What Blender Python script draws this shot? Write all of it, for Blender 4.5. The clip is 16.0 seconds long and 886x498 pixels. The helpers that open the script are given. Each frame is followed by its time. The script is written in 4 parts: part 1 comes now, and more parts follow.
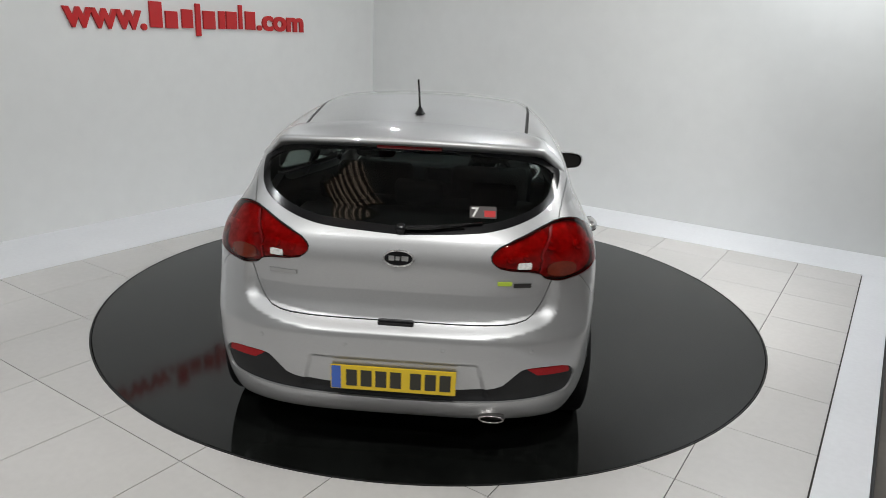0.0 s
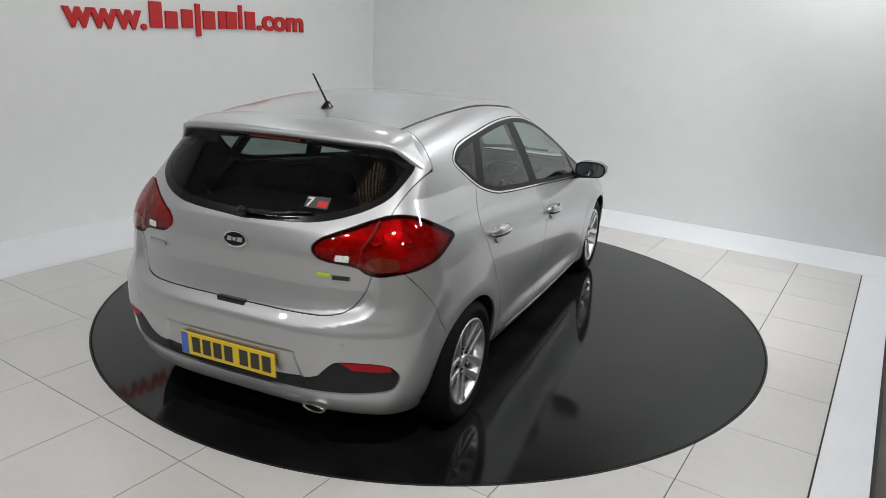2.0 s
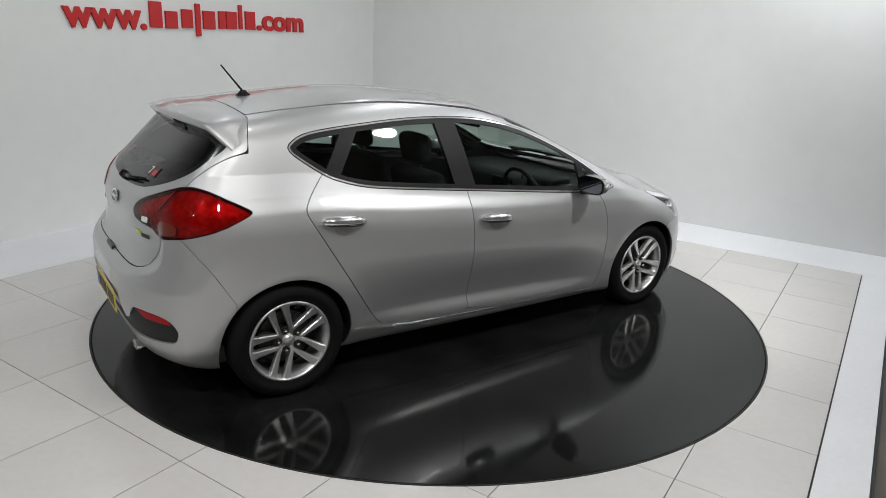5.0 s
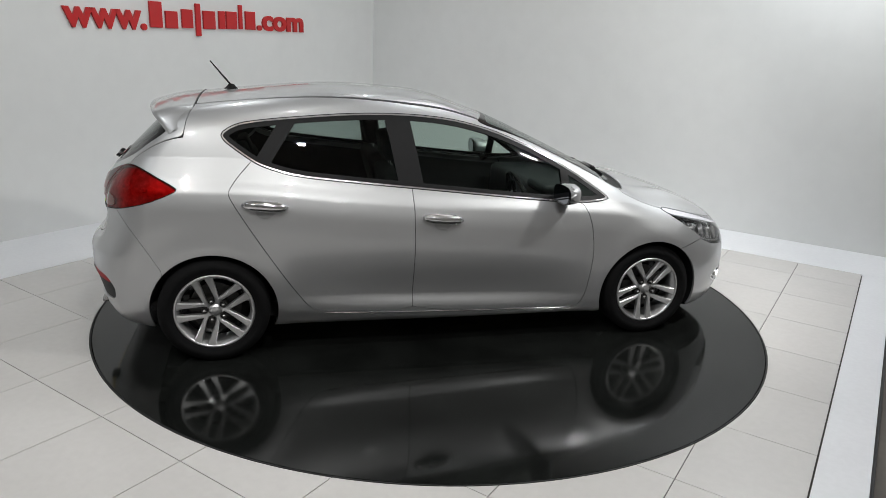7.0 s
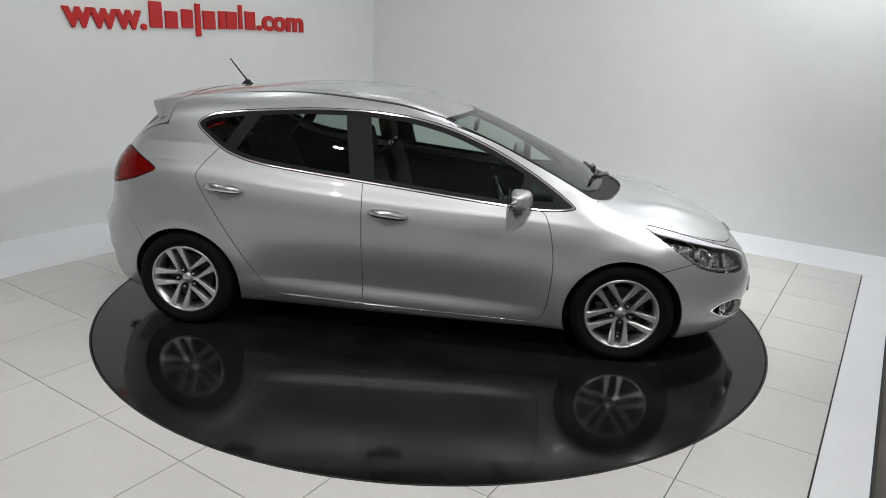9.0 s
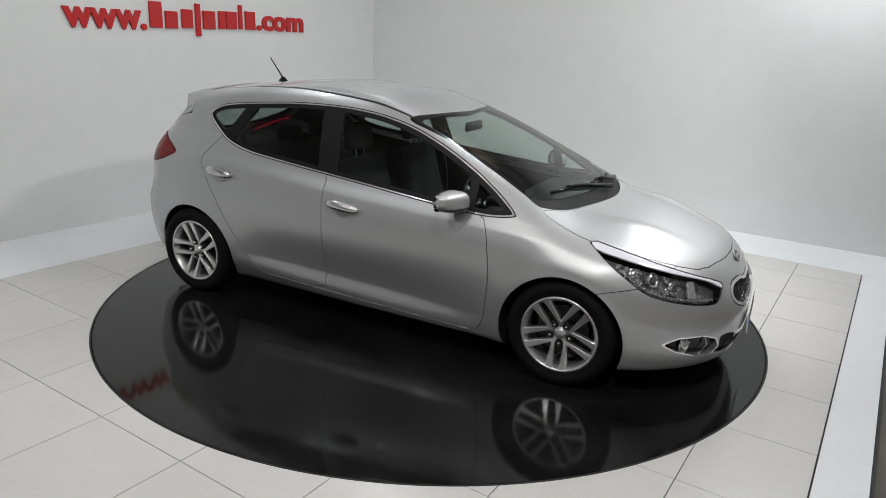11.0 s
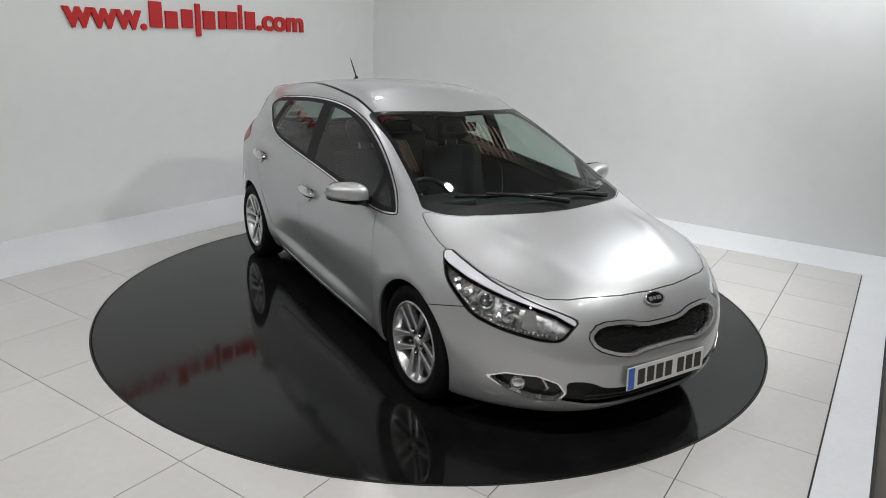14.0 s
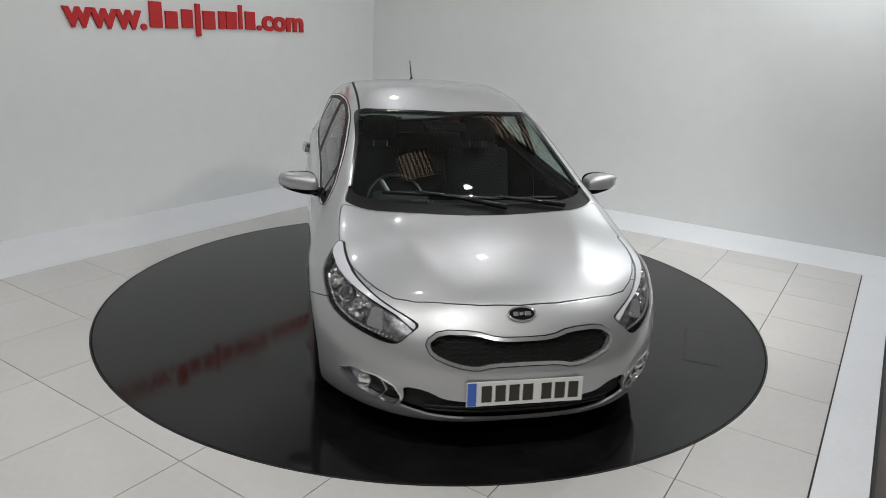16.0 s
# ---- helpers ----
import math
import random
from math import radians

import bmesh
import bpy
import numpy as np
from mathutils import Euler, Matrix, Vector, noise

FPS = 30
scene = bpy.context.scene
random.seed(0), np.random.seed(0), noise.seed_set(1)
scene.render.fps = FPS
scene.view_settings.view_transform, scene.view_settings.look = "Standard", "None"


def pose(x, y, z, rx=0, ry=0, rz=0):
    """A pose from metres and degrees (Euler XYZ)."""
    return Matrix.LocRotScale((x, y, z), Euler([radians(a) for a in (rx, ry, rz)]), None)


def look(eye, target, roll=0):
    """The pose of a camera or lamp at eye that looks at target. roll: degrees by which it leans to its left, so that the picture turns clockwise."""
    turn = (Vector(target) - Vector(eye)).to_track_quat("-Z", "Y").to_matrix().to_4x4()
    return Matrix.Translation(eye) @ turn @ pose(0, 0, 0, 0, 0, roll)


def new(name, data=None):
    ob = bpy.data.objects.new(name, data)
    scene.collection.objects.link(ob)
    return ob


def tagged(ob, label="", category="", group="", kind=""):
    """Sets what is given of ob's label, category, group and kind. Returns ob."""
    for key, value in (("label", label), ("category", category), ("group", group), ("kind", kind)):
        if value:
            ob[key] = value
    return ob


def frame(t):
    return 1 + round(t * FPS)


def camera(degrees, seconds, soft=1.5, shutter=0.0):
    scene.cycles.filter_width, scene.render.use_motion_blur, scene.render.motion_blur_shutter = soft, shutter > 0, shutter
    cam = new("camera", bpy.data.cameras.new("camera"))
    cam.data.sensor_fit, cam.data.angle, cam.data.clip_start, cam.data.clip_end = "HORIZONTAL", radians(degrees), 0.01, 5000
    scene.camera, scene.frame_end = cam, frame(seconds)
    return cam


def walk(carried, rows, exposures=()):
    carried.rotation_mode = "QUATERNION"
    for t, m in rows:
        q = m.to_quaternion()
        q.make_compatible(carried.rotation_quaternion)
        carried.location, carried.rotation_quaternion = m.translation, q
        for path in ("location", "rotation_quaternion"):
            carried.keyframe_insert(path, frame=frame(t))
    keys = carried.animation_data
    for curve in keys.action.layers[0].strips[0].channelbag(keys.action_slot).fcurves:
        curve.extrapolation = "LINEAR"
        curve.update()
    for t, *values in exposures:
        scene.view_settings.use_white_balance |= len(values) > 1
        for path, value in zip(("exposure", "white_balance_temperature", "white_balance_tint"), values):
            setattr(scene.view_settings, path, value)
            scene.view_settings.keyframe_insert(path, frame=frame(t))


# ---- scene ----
# camera on its stand, looking down at the turntable
cam = camera(66.04, 16.0, soft=0.7, shutter=0.5)
EYE, AIM = (-0.0243, -4.6651, 1.7742), (-0.0071, -3.7088, 1.4822)
walk(cam, [(0.0, look(EYE, AIM, 2.51)), (16.0, look(EYE, AIM, 2.51))], [(0.0, 0.0), (15.4, 0.0), (16.0, -0.16)])

# the stage is turned against the camera: u along the far wall, v towards it
TURN = radians(-34.0)
STAGE = Matrix.Rotation(TURN, 4, "Z")
DISC_R = 2.236
U_WALL, V_WALL, U_RIGHT = -3.50, 3.56, 2.575
CEILING = 3.9


def stage(u, v, z=0.0):
    return STAGE @ Vector((u, v, z))


# ---------------------------------------------------------------- light
world = bpy.data.worlds.new("world")
scene.world = world
world.use_nodes = True
world.node_tree.nodes["Background"].inputs[0].default_value = (0.05, 0.05, 0.055, 1)
world.node_tree.nodes["Background"].inputs[1].default_value = 0.3


def area_lamp(name, eye, target, size, power, colour=(1, 1, 1), shape="DISK", size_y=None):
    lamp = bpy.data.lights.new(name, "AREA")
    lamp.shape, lamp.size, lamp.energy, lamp.color = shape, size, power, colour
    if size_y:
        lamp.size_y = size_y
    ob = new(name, lamp)
    ob.matrix_world = look(eye, target)
    return ob


def spot_lamp(name, eye, target, degrees, blend, power, colour, radius=0.11):
    lamp = bpy.data.lights.new(name, "SPOT")
    lamp.spot_size, lamp.spot_blend, lamp.energy, lamp.color, lamp.shadow_soft_size = radians(degrees), blend, power, colour, radius
    ob = new(name, lamp)
    ob.matrix_world = look(eye, target)
    return ob


# ceiling downlights and added fill lamps, mirrored in the glass and paint, and one spot from the side
WARM, COOL = (0.99, 0.985, 0.955), (0.955, 0.985, 1.0)
# first, fifth and sixth placed from reflections; the rest are added fill
DOWN_AND_FILL_LIGHTS = ((0.62, 0.55, 22, COOL), (3.1, 0.9, 63, COOL), (-1.9, 0.9, 15, COOL), (-0.6, 2.7, 13, COOL), (0.30, -3.9, 60, WARM), (-1.75, -3.9, 44, WARM),
              (-3.0, -2.0, 14, COOL), (2.4, -2.4, 6, COOL), (-0.6, -1.4, 6, WARM), (1.6, -5.8, 26, WARM), (-3.2, -5.4, 20, COOL))
for x, y, power, colour in DOWN_AND_FILL_LIGHTS:
    area_lamp("downlight", (x, y, CEILING - 0.06), (x, y, 0), 0.13, power, colour)
spot_lamp("side_spot", (2.9, -1.7, 3.84), (-0.1, 1.5, 0.6), 86, 0.5, 345, WARM, 0.15)


# ---------------------------------------------------------------- materials
def material(name, colour, rough=0.5, metal=0.0, coat=0.0, coat_rough=0.03, spec=0.5, grain=0.0, scale=40.0, bump=0.0,
             bump_scale=200.0, stain=0.0, stain_scale=1.3, rough_var=0.0):
    """Principled surface with a fine grain, larger stains, and a bump."""
    m = bpy.data.materials.new(name)
    m.use_nodes = True
    nt = m.node_tree
    b = nt.nodes["Principled BSDF"]
    b.inputs["Roughness"].default_value = rough
    b.inputs["Metallic"].default_value = metal
    b.inputs["Coat Weight"].default_value = coat
    b.inputs["Coat Roughness"].default_value = coat_rough
    b.inputs["Specular IOR Level"].default_value = spec
    b.inputs["Base Color"].default_value = (*colour, 1)
    tex = nt.nodes.new("ShaderNodeTexCoord")

    def noise_node(sc, detail=4.0):
        n = nt.nodes.new("ShaderNodeTexNoise")
        n.inputs["Scale"].default_value, n.inputs["Detail"].default_value = sc, detail
        nt.links.new(tex.outputs["Object"], n.inputs["Vector"])
        return n

    def mapped(n, lo, hi):
        r = nt.nodes.new("ShaderNodeMapRange")
        r.inputs["From Min"].default_value, r.inputs["From Max"].default_value = 0.3, 0.7
        r.inputs["To Min"].default_value, r.inputs["To Max"].default_value = lo, hi
        nt.links.new(n.outputs["Fac"], r.inputs["Value"])
        return r

    if grain or stain:
        last = None
        for amount, sc in ((grain, scale), (stain, stain_scale)):
            if not amount:
                continue
            r = mapped(noise_node(sc), 1 - amount, 1 + amount)
            mul = nt.nodes.new("ShaderNodeMix")
            mul.data_type, mul.blend_type = "RGBA", "MULTIPLY"
            mul.inputs["Factor"].default_value = 1
            if last:
                nt.links.new(last.outputs["Result"], mul.inputs["A"])
            else:
                mul.inputs["A"].default_value = (*colour, 1)
            comb = nt.nodes.new("ShaderNodeCombineColor")
            for k in range(3):
                nt.links.new(r.outputs["Result"], comb.inputs[k])
            nt.links.new(comb.outputs[0], mul.inputs["B"])
            last = mul
        nt.links.new(last.outputs["Result"], b.inputs["Base Color"])
    if rough_var:
        r = mapped(noise_node(2.1, 6.0), max(0.0, rough - rough_var), rough + rough_var)
        nt.links.new(r.outputs["Result"], b.inputs["Roughness"])
    if bump:
        bn = nt.nodes.new("ShaderNodeBump")
        bn.inputs["Strength"].default_value, bn.inputs["Distance"].default_value = bump, 0.002
        nt.links.new(noise_node(bump_scale).outputs["Fac"], bn.inputs["Height"])
        nt.links.new(bn.outputs["Normal"], b.inputs["Normal"])
    return m


def vary_pieces(m, amount):
    """Each piece a little lighter or darker than the next."""
    nt = m.node_tree
    b = nt.nodes["Principled BSDF"]
    old = b.inputs["Base Color"].links[0].from_socket
    info, r = nt.nodes.new("ShaderNodeObjectInfo"), nt.nodes.new("ShaderNodeMapRange")
    r.inputs["To Min"].default_value, r.inputs["To Max"].default_value = 1 - amount, 1 + amount
    nt.links.new(info.outputs["Random"], r.inputs["Value"])
    mul = nt.nodes.new("ShaderNodeVectorMath")
    mul.operation = "SCALE"
    nt.links.new(old, mul.inputs[0])
    nt.links.new(r.outputs["Result"], mul.inputs["Scale"])
    nt.links.new(mul.outputs[0], b.inputs["Base Color"])


def glass(name, tint, rough=0.0, gloss=0.042):
    """A thin pane: tinted see-through, with a mirror layer that grows towards grazing."""
    m = bpy.data.materials.new(name)
    m.use_nodes = True
    nt = m.node_tree
    nt.nodes.remove(nt.nodes["Principled BSDF"])
    out = nt.nodes["Material Output"]
    tr, gl = nt.nodes.new("ShaderNodeBsdfTransparent"), nt.nodes.new("ShaderNodeBsdfGlossy")
    mix, fr = nt.nodes.new("ShaderNodeMixShader"), nt.nodes.new("ShaderNodeLayerWeight")
    fr.inputs["Blend"].default_value = 0.5
    power, scale = nt.nodes.new("ShaderNodeMath"), nt.nodes.new("ShaderNodeMath")
    power.operation, scale.operation = "POWER", "MULTIPLY_ADD"
    power.inputs[1].default_value = 4.2
    scale.inputs[1].default_value, scale.inputs[2].default_value = 0.88, gloss
    tr.inputs["Color"].default_value = (*tint, 1)
    gl.inputs["Roughness"].default_value = rough
    nt.links.new(fr.outputs["Facing"], power.inputs[0])
    nt.links.new(power.outputs[0], scale.inputs[0])
    nt.links.new(scale.outputs[0], mix.inputs[0])
    nt.links.new(tr.outputs[0], mix.inputs[1])
    nt.links.new(gl.outputs[0], mix.inputs[2])
    nt.links.new(mix.outputs[0], out.inputs["Surface"])
    return m


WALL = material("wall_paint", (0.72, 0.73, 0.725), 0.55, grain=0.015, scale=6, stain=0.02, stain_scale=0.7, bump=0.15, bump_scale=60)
# for the unseen walls and ceiling; grey set by the fill they bounce
REAR_WALL = material("unseen_wall_fill", (0.40, 0.39, 0.38), 0.7, grain=0.05, scale=8, stain=0.1)
BORDER = material("border_paint", (0.78, 0.79, 0.82), 0.40, grain=0.02, scale=30, stain=0.03, rough_var=0.02)
TILE = material("floor_tile", (0.60, 0.585, 0.57), 0.24, grain=0.02, scale=25, stain=0.035, stain_scale=1.3, rough_var=0.02)
vary_pieces(TILE, 0.03)
GROUT = material("grout", (0.06, 0.055, 0.05), 0.9, grain=0.2)
DISC = material("disc_vinyl", (0.0075, 0.0082, 0.0077), 0.085, grain=0.25, scale=22, stain=0.45, stain_scale=2.6, rough_var=0.035, spec=0.28, bump=0.02, bump_scale=9)
RUBBER = material("black_rubber", (0.012, 0.012, 0.012), 0.6, grain=0.2, scale=60)
SIGN_RED = material("red_acrylic", (0.50, 0.012, 0.014), 0.3, grain=0.03, scale=12)
DARK_FLOOR = material("dark_floor", (0.10, 0.085, 0.07), 0.5, grain=0.1, scale=10, stain=0.2)
PAINT = material("silver_paint", (0.49, 0.495, 0.505), 0.43, metal=0.76, coat=1.0, coat_rough=0.02, grain=0.07, scale=420, bump=0.03, bump_scale=900)
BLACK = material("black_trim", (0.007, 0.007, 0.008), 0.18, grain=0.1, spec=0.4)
SATIN = material("grained_plastic", (0.014, 0.0145, 0.016), 0.55, spec=0.3, grain=0.15, scale=200, bump=0.25, bump_scale=500)
CHROME = material("chrome", (0.90, 0.90, 0.90), 0.10, metal=0.92, grain=0.03, scale=200)
ALLOY = material("alloy", (0.72, 0.72, 0.73), 0.32, metal=0.9, coat=0.6, grain=0.02, scale=300)
BRIGHT_TRIM = material("bright_trim", (0.90, 0.90, 0.91), 0.16, metal=0.85, coat=0.5)
PILLAR = material("pillar_film", (0.006, 0.006, 0.007), 0.5, spec=0.2, grain=0.1)
GAP = material("panel_gap", (0.01, 0.01, 0.01), 0.8)
TYRE = material("tyre_rubber", (0.0045, 0.0045, 0.005), 0.75, spec=0.16, grain=0.15, scale=40, bump=0.2, bump_scale=120)
CLOTH = material("seat_cloth", (0.012, 0.012, 0.013), 0.9, grain=0.08, scale=120, bump=0.1, bump_scale=300)
LINER = material("headliner", (0.09, 0.088, 0.085), 0.95, grain=0.05, scale=200)
SIDE_GLASS = glass("side_glass", (0.72, 0.80, 0.76))
REAR_GLASS = glass("privacy_glass", (0.55, 0.62, 0.59))
TAIL_GLASS = glass("tailgate_glass", (0.36, 0.41, 0.39))
SCREEN_GLASS = glass("screen_glass", (0.70, 0.78, 0.75))


# ---------------------------------------------------------------- mesh helpers
def link_mesh(name, verts, faces, mat, parent=None, label="", smooth=False, normals=None):
    me = bpy.data.meshes.new(name)
    faces = [tuple(f) for f in faces if len(set(f)) == len(f)]
    me.from_pydata([tuple(v) for v in verts], [], faces)
    me.materials.append(mat)
    if smooth:
        me.polygons.foreach_set("use_smooth", [True] * len(me.polygons))
    me.validate()
    if normals is not None and len(me.vertices) == len(normals):
        me.normals_split_custom_set_from_vertices([tuple(n) for n in normals])
    ob = new(name, me)
    if parent:
        ob.parent = parent
    if label:
        ob["label"] = label
    return ob


def part(name, bm, mat, parent=None, label="", smooth=False):
    me = bpy.data.meshes.new(name)
    bm.to_mesh(me)
    bm.free()
    me.materials.append(mat)
    if smooth:
        me.polygons.foreach_set("use_smooth", [True] * len(me.polygons))
    ob = new(name, me)
    if parent:
        ob.parent = parent
    if label:
        ob["label"] = label
    return ob


def box_bm(lo, hi, bevel=0.0, segs=2, m=None):
    bm = bmesh.new()
    bmesh.ops.create_cube(bm, size=1.0)
    for v in bm.verts:
        v.co = Vector([lo[k] + (v.co[k] + 0.5) * (hi[k] - lo[k]) for k in range(3)])
    if bevel:
        bmesh.ops.bevel(bm, geom=bm.edges[:], offset=bevel, segments=segs, profile=0.6, affect="EDGES")
    if m is not None:
        bm.transform(m)
    return bm


def prism_bm(points, depth, bevel=0.0):
    """A flat outline in xy, raised by depth along z."""
    bm = bmesh.new()
    f = bm.faces.new([bm.verts.new((x, y, 0)) for x, y in points])
    f.normal_update()
    if f.normal.z < 0:
        f.normal_flip()
    r = bmesh.ops.extrude_face_region(bm, geom=[f])
    for v in [g for g in r["geom"] if isinstance(g, bmesh.types.BMVert)]:
        v.co.z += depth
    if bevel:
        bmesh.ops.bevel(bm, geom=[e for e in bm.edges if e.is_valid], offset=bevel, segments=2, affect="EDGES")
    bmesh.ops.recalc_face_normals(bm, faces=bm.faces[:])
    return bm


def lathe_bm(profile, n=48, axis="Z"):
    """Turns a profile of (radius, height) round an axis."""
    bm = bmesh.new()
    rings = []
    for r, h in profile:
        ring = []
        for k in range(n):
            a = 2 * math.pi * k / n
            ring.append(bm.verts.new((r * math.cos(a), r * math.sin(a), h) if axis == "Z" else (r * math.cos(a), h, r * math.sin(a))))
        rings.append(ring)
    for a, b in zip(rings, rings[1:]):
        for k in range(n):
            bm.faces.new((a[k], a[(k + 1) % n], b[(k + 1) % n], b[k]))
    bmesh.ops.remove_doubles(bm, verts=bm.verts[:], dist=1e-6)
    bmesh.ops.recalc_face_normals(bm, faces=bm.faces[:])
    return bm


def tube_bm(points, radius, n=8, closed=False):
    """A round bar along a line of points; radius may be a list."""
    bm = bmesh.new()
    pts = [Vector(q) for q in points]
    count = len(pts)
    rings = []
    for i, q in enumerate(pts):
        a = pts[(i - 1) % count] if closed or i else pts[0]
        b = pts[(i + 1) % count] if closed or i < count - 1 else pts[-1]
        d = (b - a).normalized()
        ref = Vector((0, 0, 1)) if abs(d.z) < 0.9 else Vector((1, 0, 0))
        s = d.cross(ref).normalized()
        w = s.cross(d)
        r = radius[i] if isinstance(radius, (list, tuple)) else radius
        rings.append([bm.verts.new(q + r * (math.cos(2 * math.pi * k / n) * s + math.sin(2 * math.pi * k / n) * w)) for k in range(n)])
    pairs = list(zip(rings, rings[1:])) + ([(rings[-1], rings[0])] if closed else [])
    for a, b in pairs:
        for k in range(n):
            bm.faces.new((a[k], a[(k + 1) % n], b[(k + 1) % n], b[k]))
    if not closed:
        bm.faces.new(rings[0][::-1])
        bm.faces.new(rings[-1])
    bmesh.ops.recalc_face_normals(bm, faces=bm.faces[:])
    return bm


def rounded(points, times=2):
    """Corner cutting on a closed outline."""
    q = np.array(points, float)
    for _ in range(times):
        nx = np.roll(q, -1, 0)
        q = np.stack([0.78 * q + 0.22 * nx, 0.22 * q + 0.78 * nx], 1).reshape(-1, 2)
    return q


def sdf(poly, x, y):
    """Signed distance to a closed outline, negative inside."""
    poly = np.asarray(poly, float)
    d = np.full(x.shape, 1e9)
    inside = np.zeros(x.shape, bool)
    for (x0, y0), (x1, y1) in zip(poly, np.roll(poly, -1, 0)):
        ex, ey = x1 - x0, y1 - y0
        k = np.clip(((x - x0) * ex + (y - y0) * ey) / max(ex * ex + ey * ey, 1e-12), 0, 1)
        d = np.minimum(d, (x - x0 - k * ex) ** 2 + (y - y0 - k * ey) ** 2)
        cross = (y0 > y) != (y1 > y)
        if y1 != y0:
            inside ^= cross & (x < ex * (y - y0) / (y1 - y0) + x0)
    return np.where(inside, -1, 1) * np.sqrt(d)


def polyline_dist(points, x, y):
    d = np.full(x.shape, 1e9)
    for (x0, y0), (x1, y1) in zip(points, points[1:]):
        ex, ey = x1 - x0, y1 - y0
        k = np.clip(((x - x0) * ex + (y - y0) * ey) / max(ex * ex + ey * ey, 1e-12), 0, 1)
        d = np.minimum(d, (x - x0 - k * ex) ** 2 + (y - y0 - k * ey) ** 2)
    return np.sqrt(d)


def split(mesh, field):
    """Cuts a triangle mesh (verts, normals, tris) along field = 0. Returns the part below and the part above."""
    v, n, t = mesh
    f = np.asarray(field, float).copy()
    f[np.abs(f) < 1e-7] = 1e-7
    s = f < 0
    c = s[t].sum(1)
    low, high = [t[c == 3]], [t[c == 0]]
    extra_v, extra_n, base, made = [], [], len(v), {}

    def cut(a, b):
        key = (a, b) if a < b else (b, a)
        if key not in made:
            k = f[a] / (f[a] - f[b])
            extra_v.append(v[a] + k * (v[b] - v[a]))
            extra_n.append(n[a] + k * (n[b] - n[a]))
            made[key] = base + len(extra_v) - 1
        return made[key]

    lo, hi = [], []
    for tri in t[(c == 1) | (c == 2)].tolist():
        k = sum(s[q] for q in tri)
        lone = next(i for i in range(3) if s[tri[i]] == (k == 1))
        a, b, d = tri[lone], tri[(lone + 1) % 3], tri[(lone + 2) % 3]
        ab, ad = cut(a, b), cut(a, d)
        one, two = (lo, hi) if k == 1 else (hi, lo)
        one.append((a, ab, ad))
        two += [(ab, b, d), (ab, d, ad)]
    if extra_v:
        v, n = np.vstack([v, extra_v]), np.vstack([n, extra_n])
    if lo:
        low.append(np.array(lo))
    if hi:
        high.append(np.array(hi))

    def tidy(tt):
        tt = np.vstack(tt) if tt else np.zeros((0, 3), int)
        used, inv = np.unique(tt, return_inverse=True)
        return v[used], n[used], inv.reshape(-1, 3)

    return tidy(low), tidy(high)


def rim(mesh, depth):
    """Folds the free edges inwards by depth, so that a panel has thickness."""
    v, n, t = mesh
    if not len(t):
        return mesh
    e = np.vstack([t[:, [0, 1]], t[:, [1, 2]], t[:, [2, 0]]])
    key = np.sort(e, 1)
    _, idx, cnt = np.unique(key, axis=0, return_index=True, return_counts=True)
    free = e[idx[cnt == 1]]
    nv = len(v)
    a, b = v[free[:, 0]], v[free[:, 1]]
    na, nb = n[free[:, 0]], n[free[:, 1]]
    out = np.cross(b - a, na)
    ln = np.linalg.norm(out, axis=1, keepdims=True)
    out = out / np.maximum(ln, 1e-9)
    m = len(free)
    vv = np.vstack([v, a, b, b - depth * nb, a - depth * na])
    nn = np.vstack([n, out, out, out, out])
    i = nv + np.arange(m)
    q = np.vstack([np.stack([i + m, i, i + 3 * m], 1), np.stack([i + m, i + 3 * m, i + 2 * m], 1)])
    return vv, nn, np.vstack([t, q])


def mirrored(mesh):
    v, n, t = mesh
    flip = np.array([1, -1, 1])
    return v * flip, n * flip, t[:, ::-1]


def joined(*meshes):
    vs, ns, tss, k = [], [], [], 0
    for v, n, t in meshes:
        vs.append(v), ns.append(n), tss.append(t + k)
        k += len(v)
    return np.vstack(vs), np.vstack(ns), np.vstack(tss)


def shell(name, mesh, mat, parent, label="", depth=0.0):
    if not len(mesh[2]):
        return None
    if depth:
        mesh = rim(mesh, depth)
    return link_mesh(name, mesh[0], mesh[2].tolist(), mat, parent, label, True, mesh[1])


def text_mesh(name, body, size, extrude, offset, mat, parent):
    """Letters in the built-in font, as a mesh."""
    c = bpy.data.curves.new(name, "FONT")
    c.body, c.size, c.extrude, c.offset = body, size, extrude, offset
    tmp = bpy.data.objects.new(name, c)
    scene.collection.objects.link(tmp)
    bpy.context.view_layer.update()
    me = bpy.data.meshes.new_from_object(tmp.evaluated_get(bpy.context.evaluated_depsgraph_get()))
    bpy.data.objects.remove(tmp)
    me.name = name
    me.materials.clear()
    me.materials.append(mat)
    ob = new(name, me)
    ob.parent = parent
    return ob


# ---------------------------------------------------------------- the stage
def slab(name, u0, u1, v0, v1, z0, z1, mat, label="", category=""):
    ob = part(name, box_bm((u0, v0, z0), (u1, v1, z1)), mat)
    ob.matrix_world = STAGE.copy()
    return tagged(ob, label, category, kind="structure")


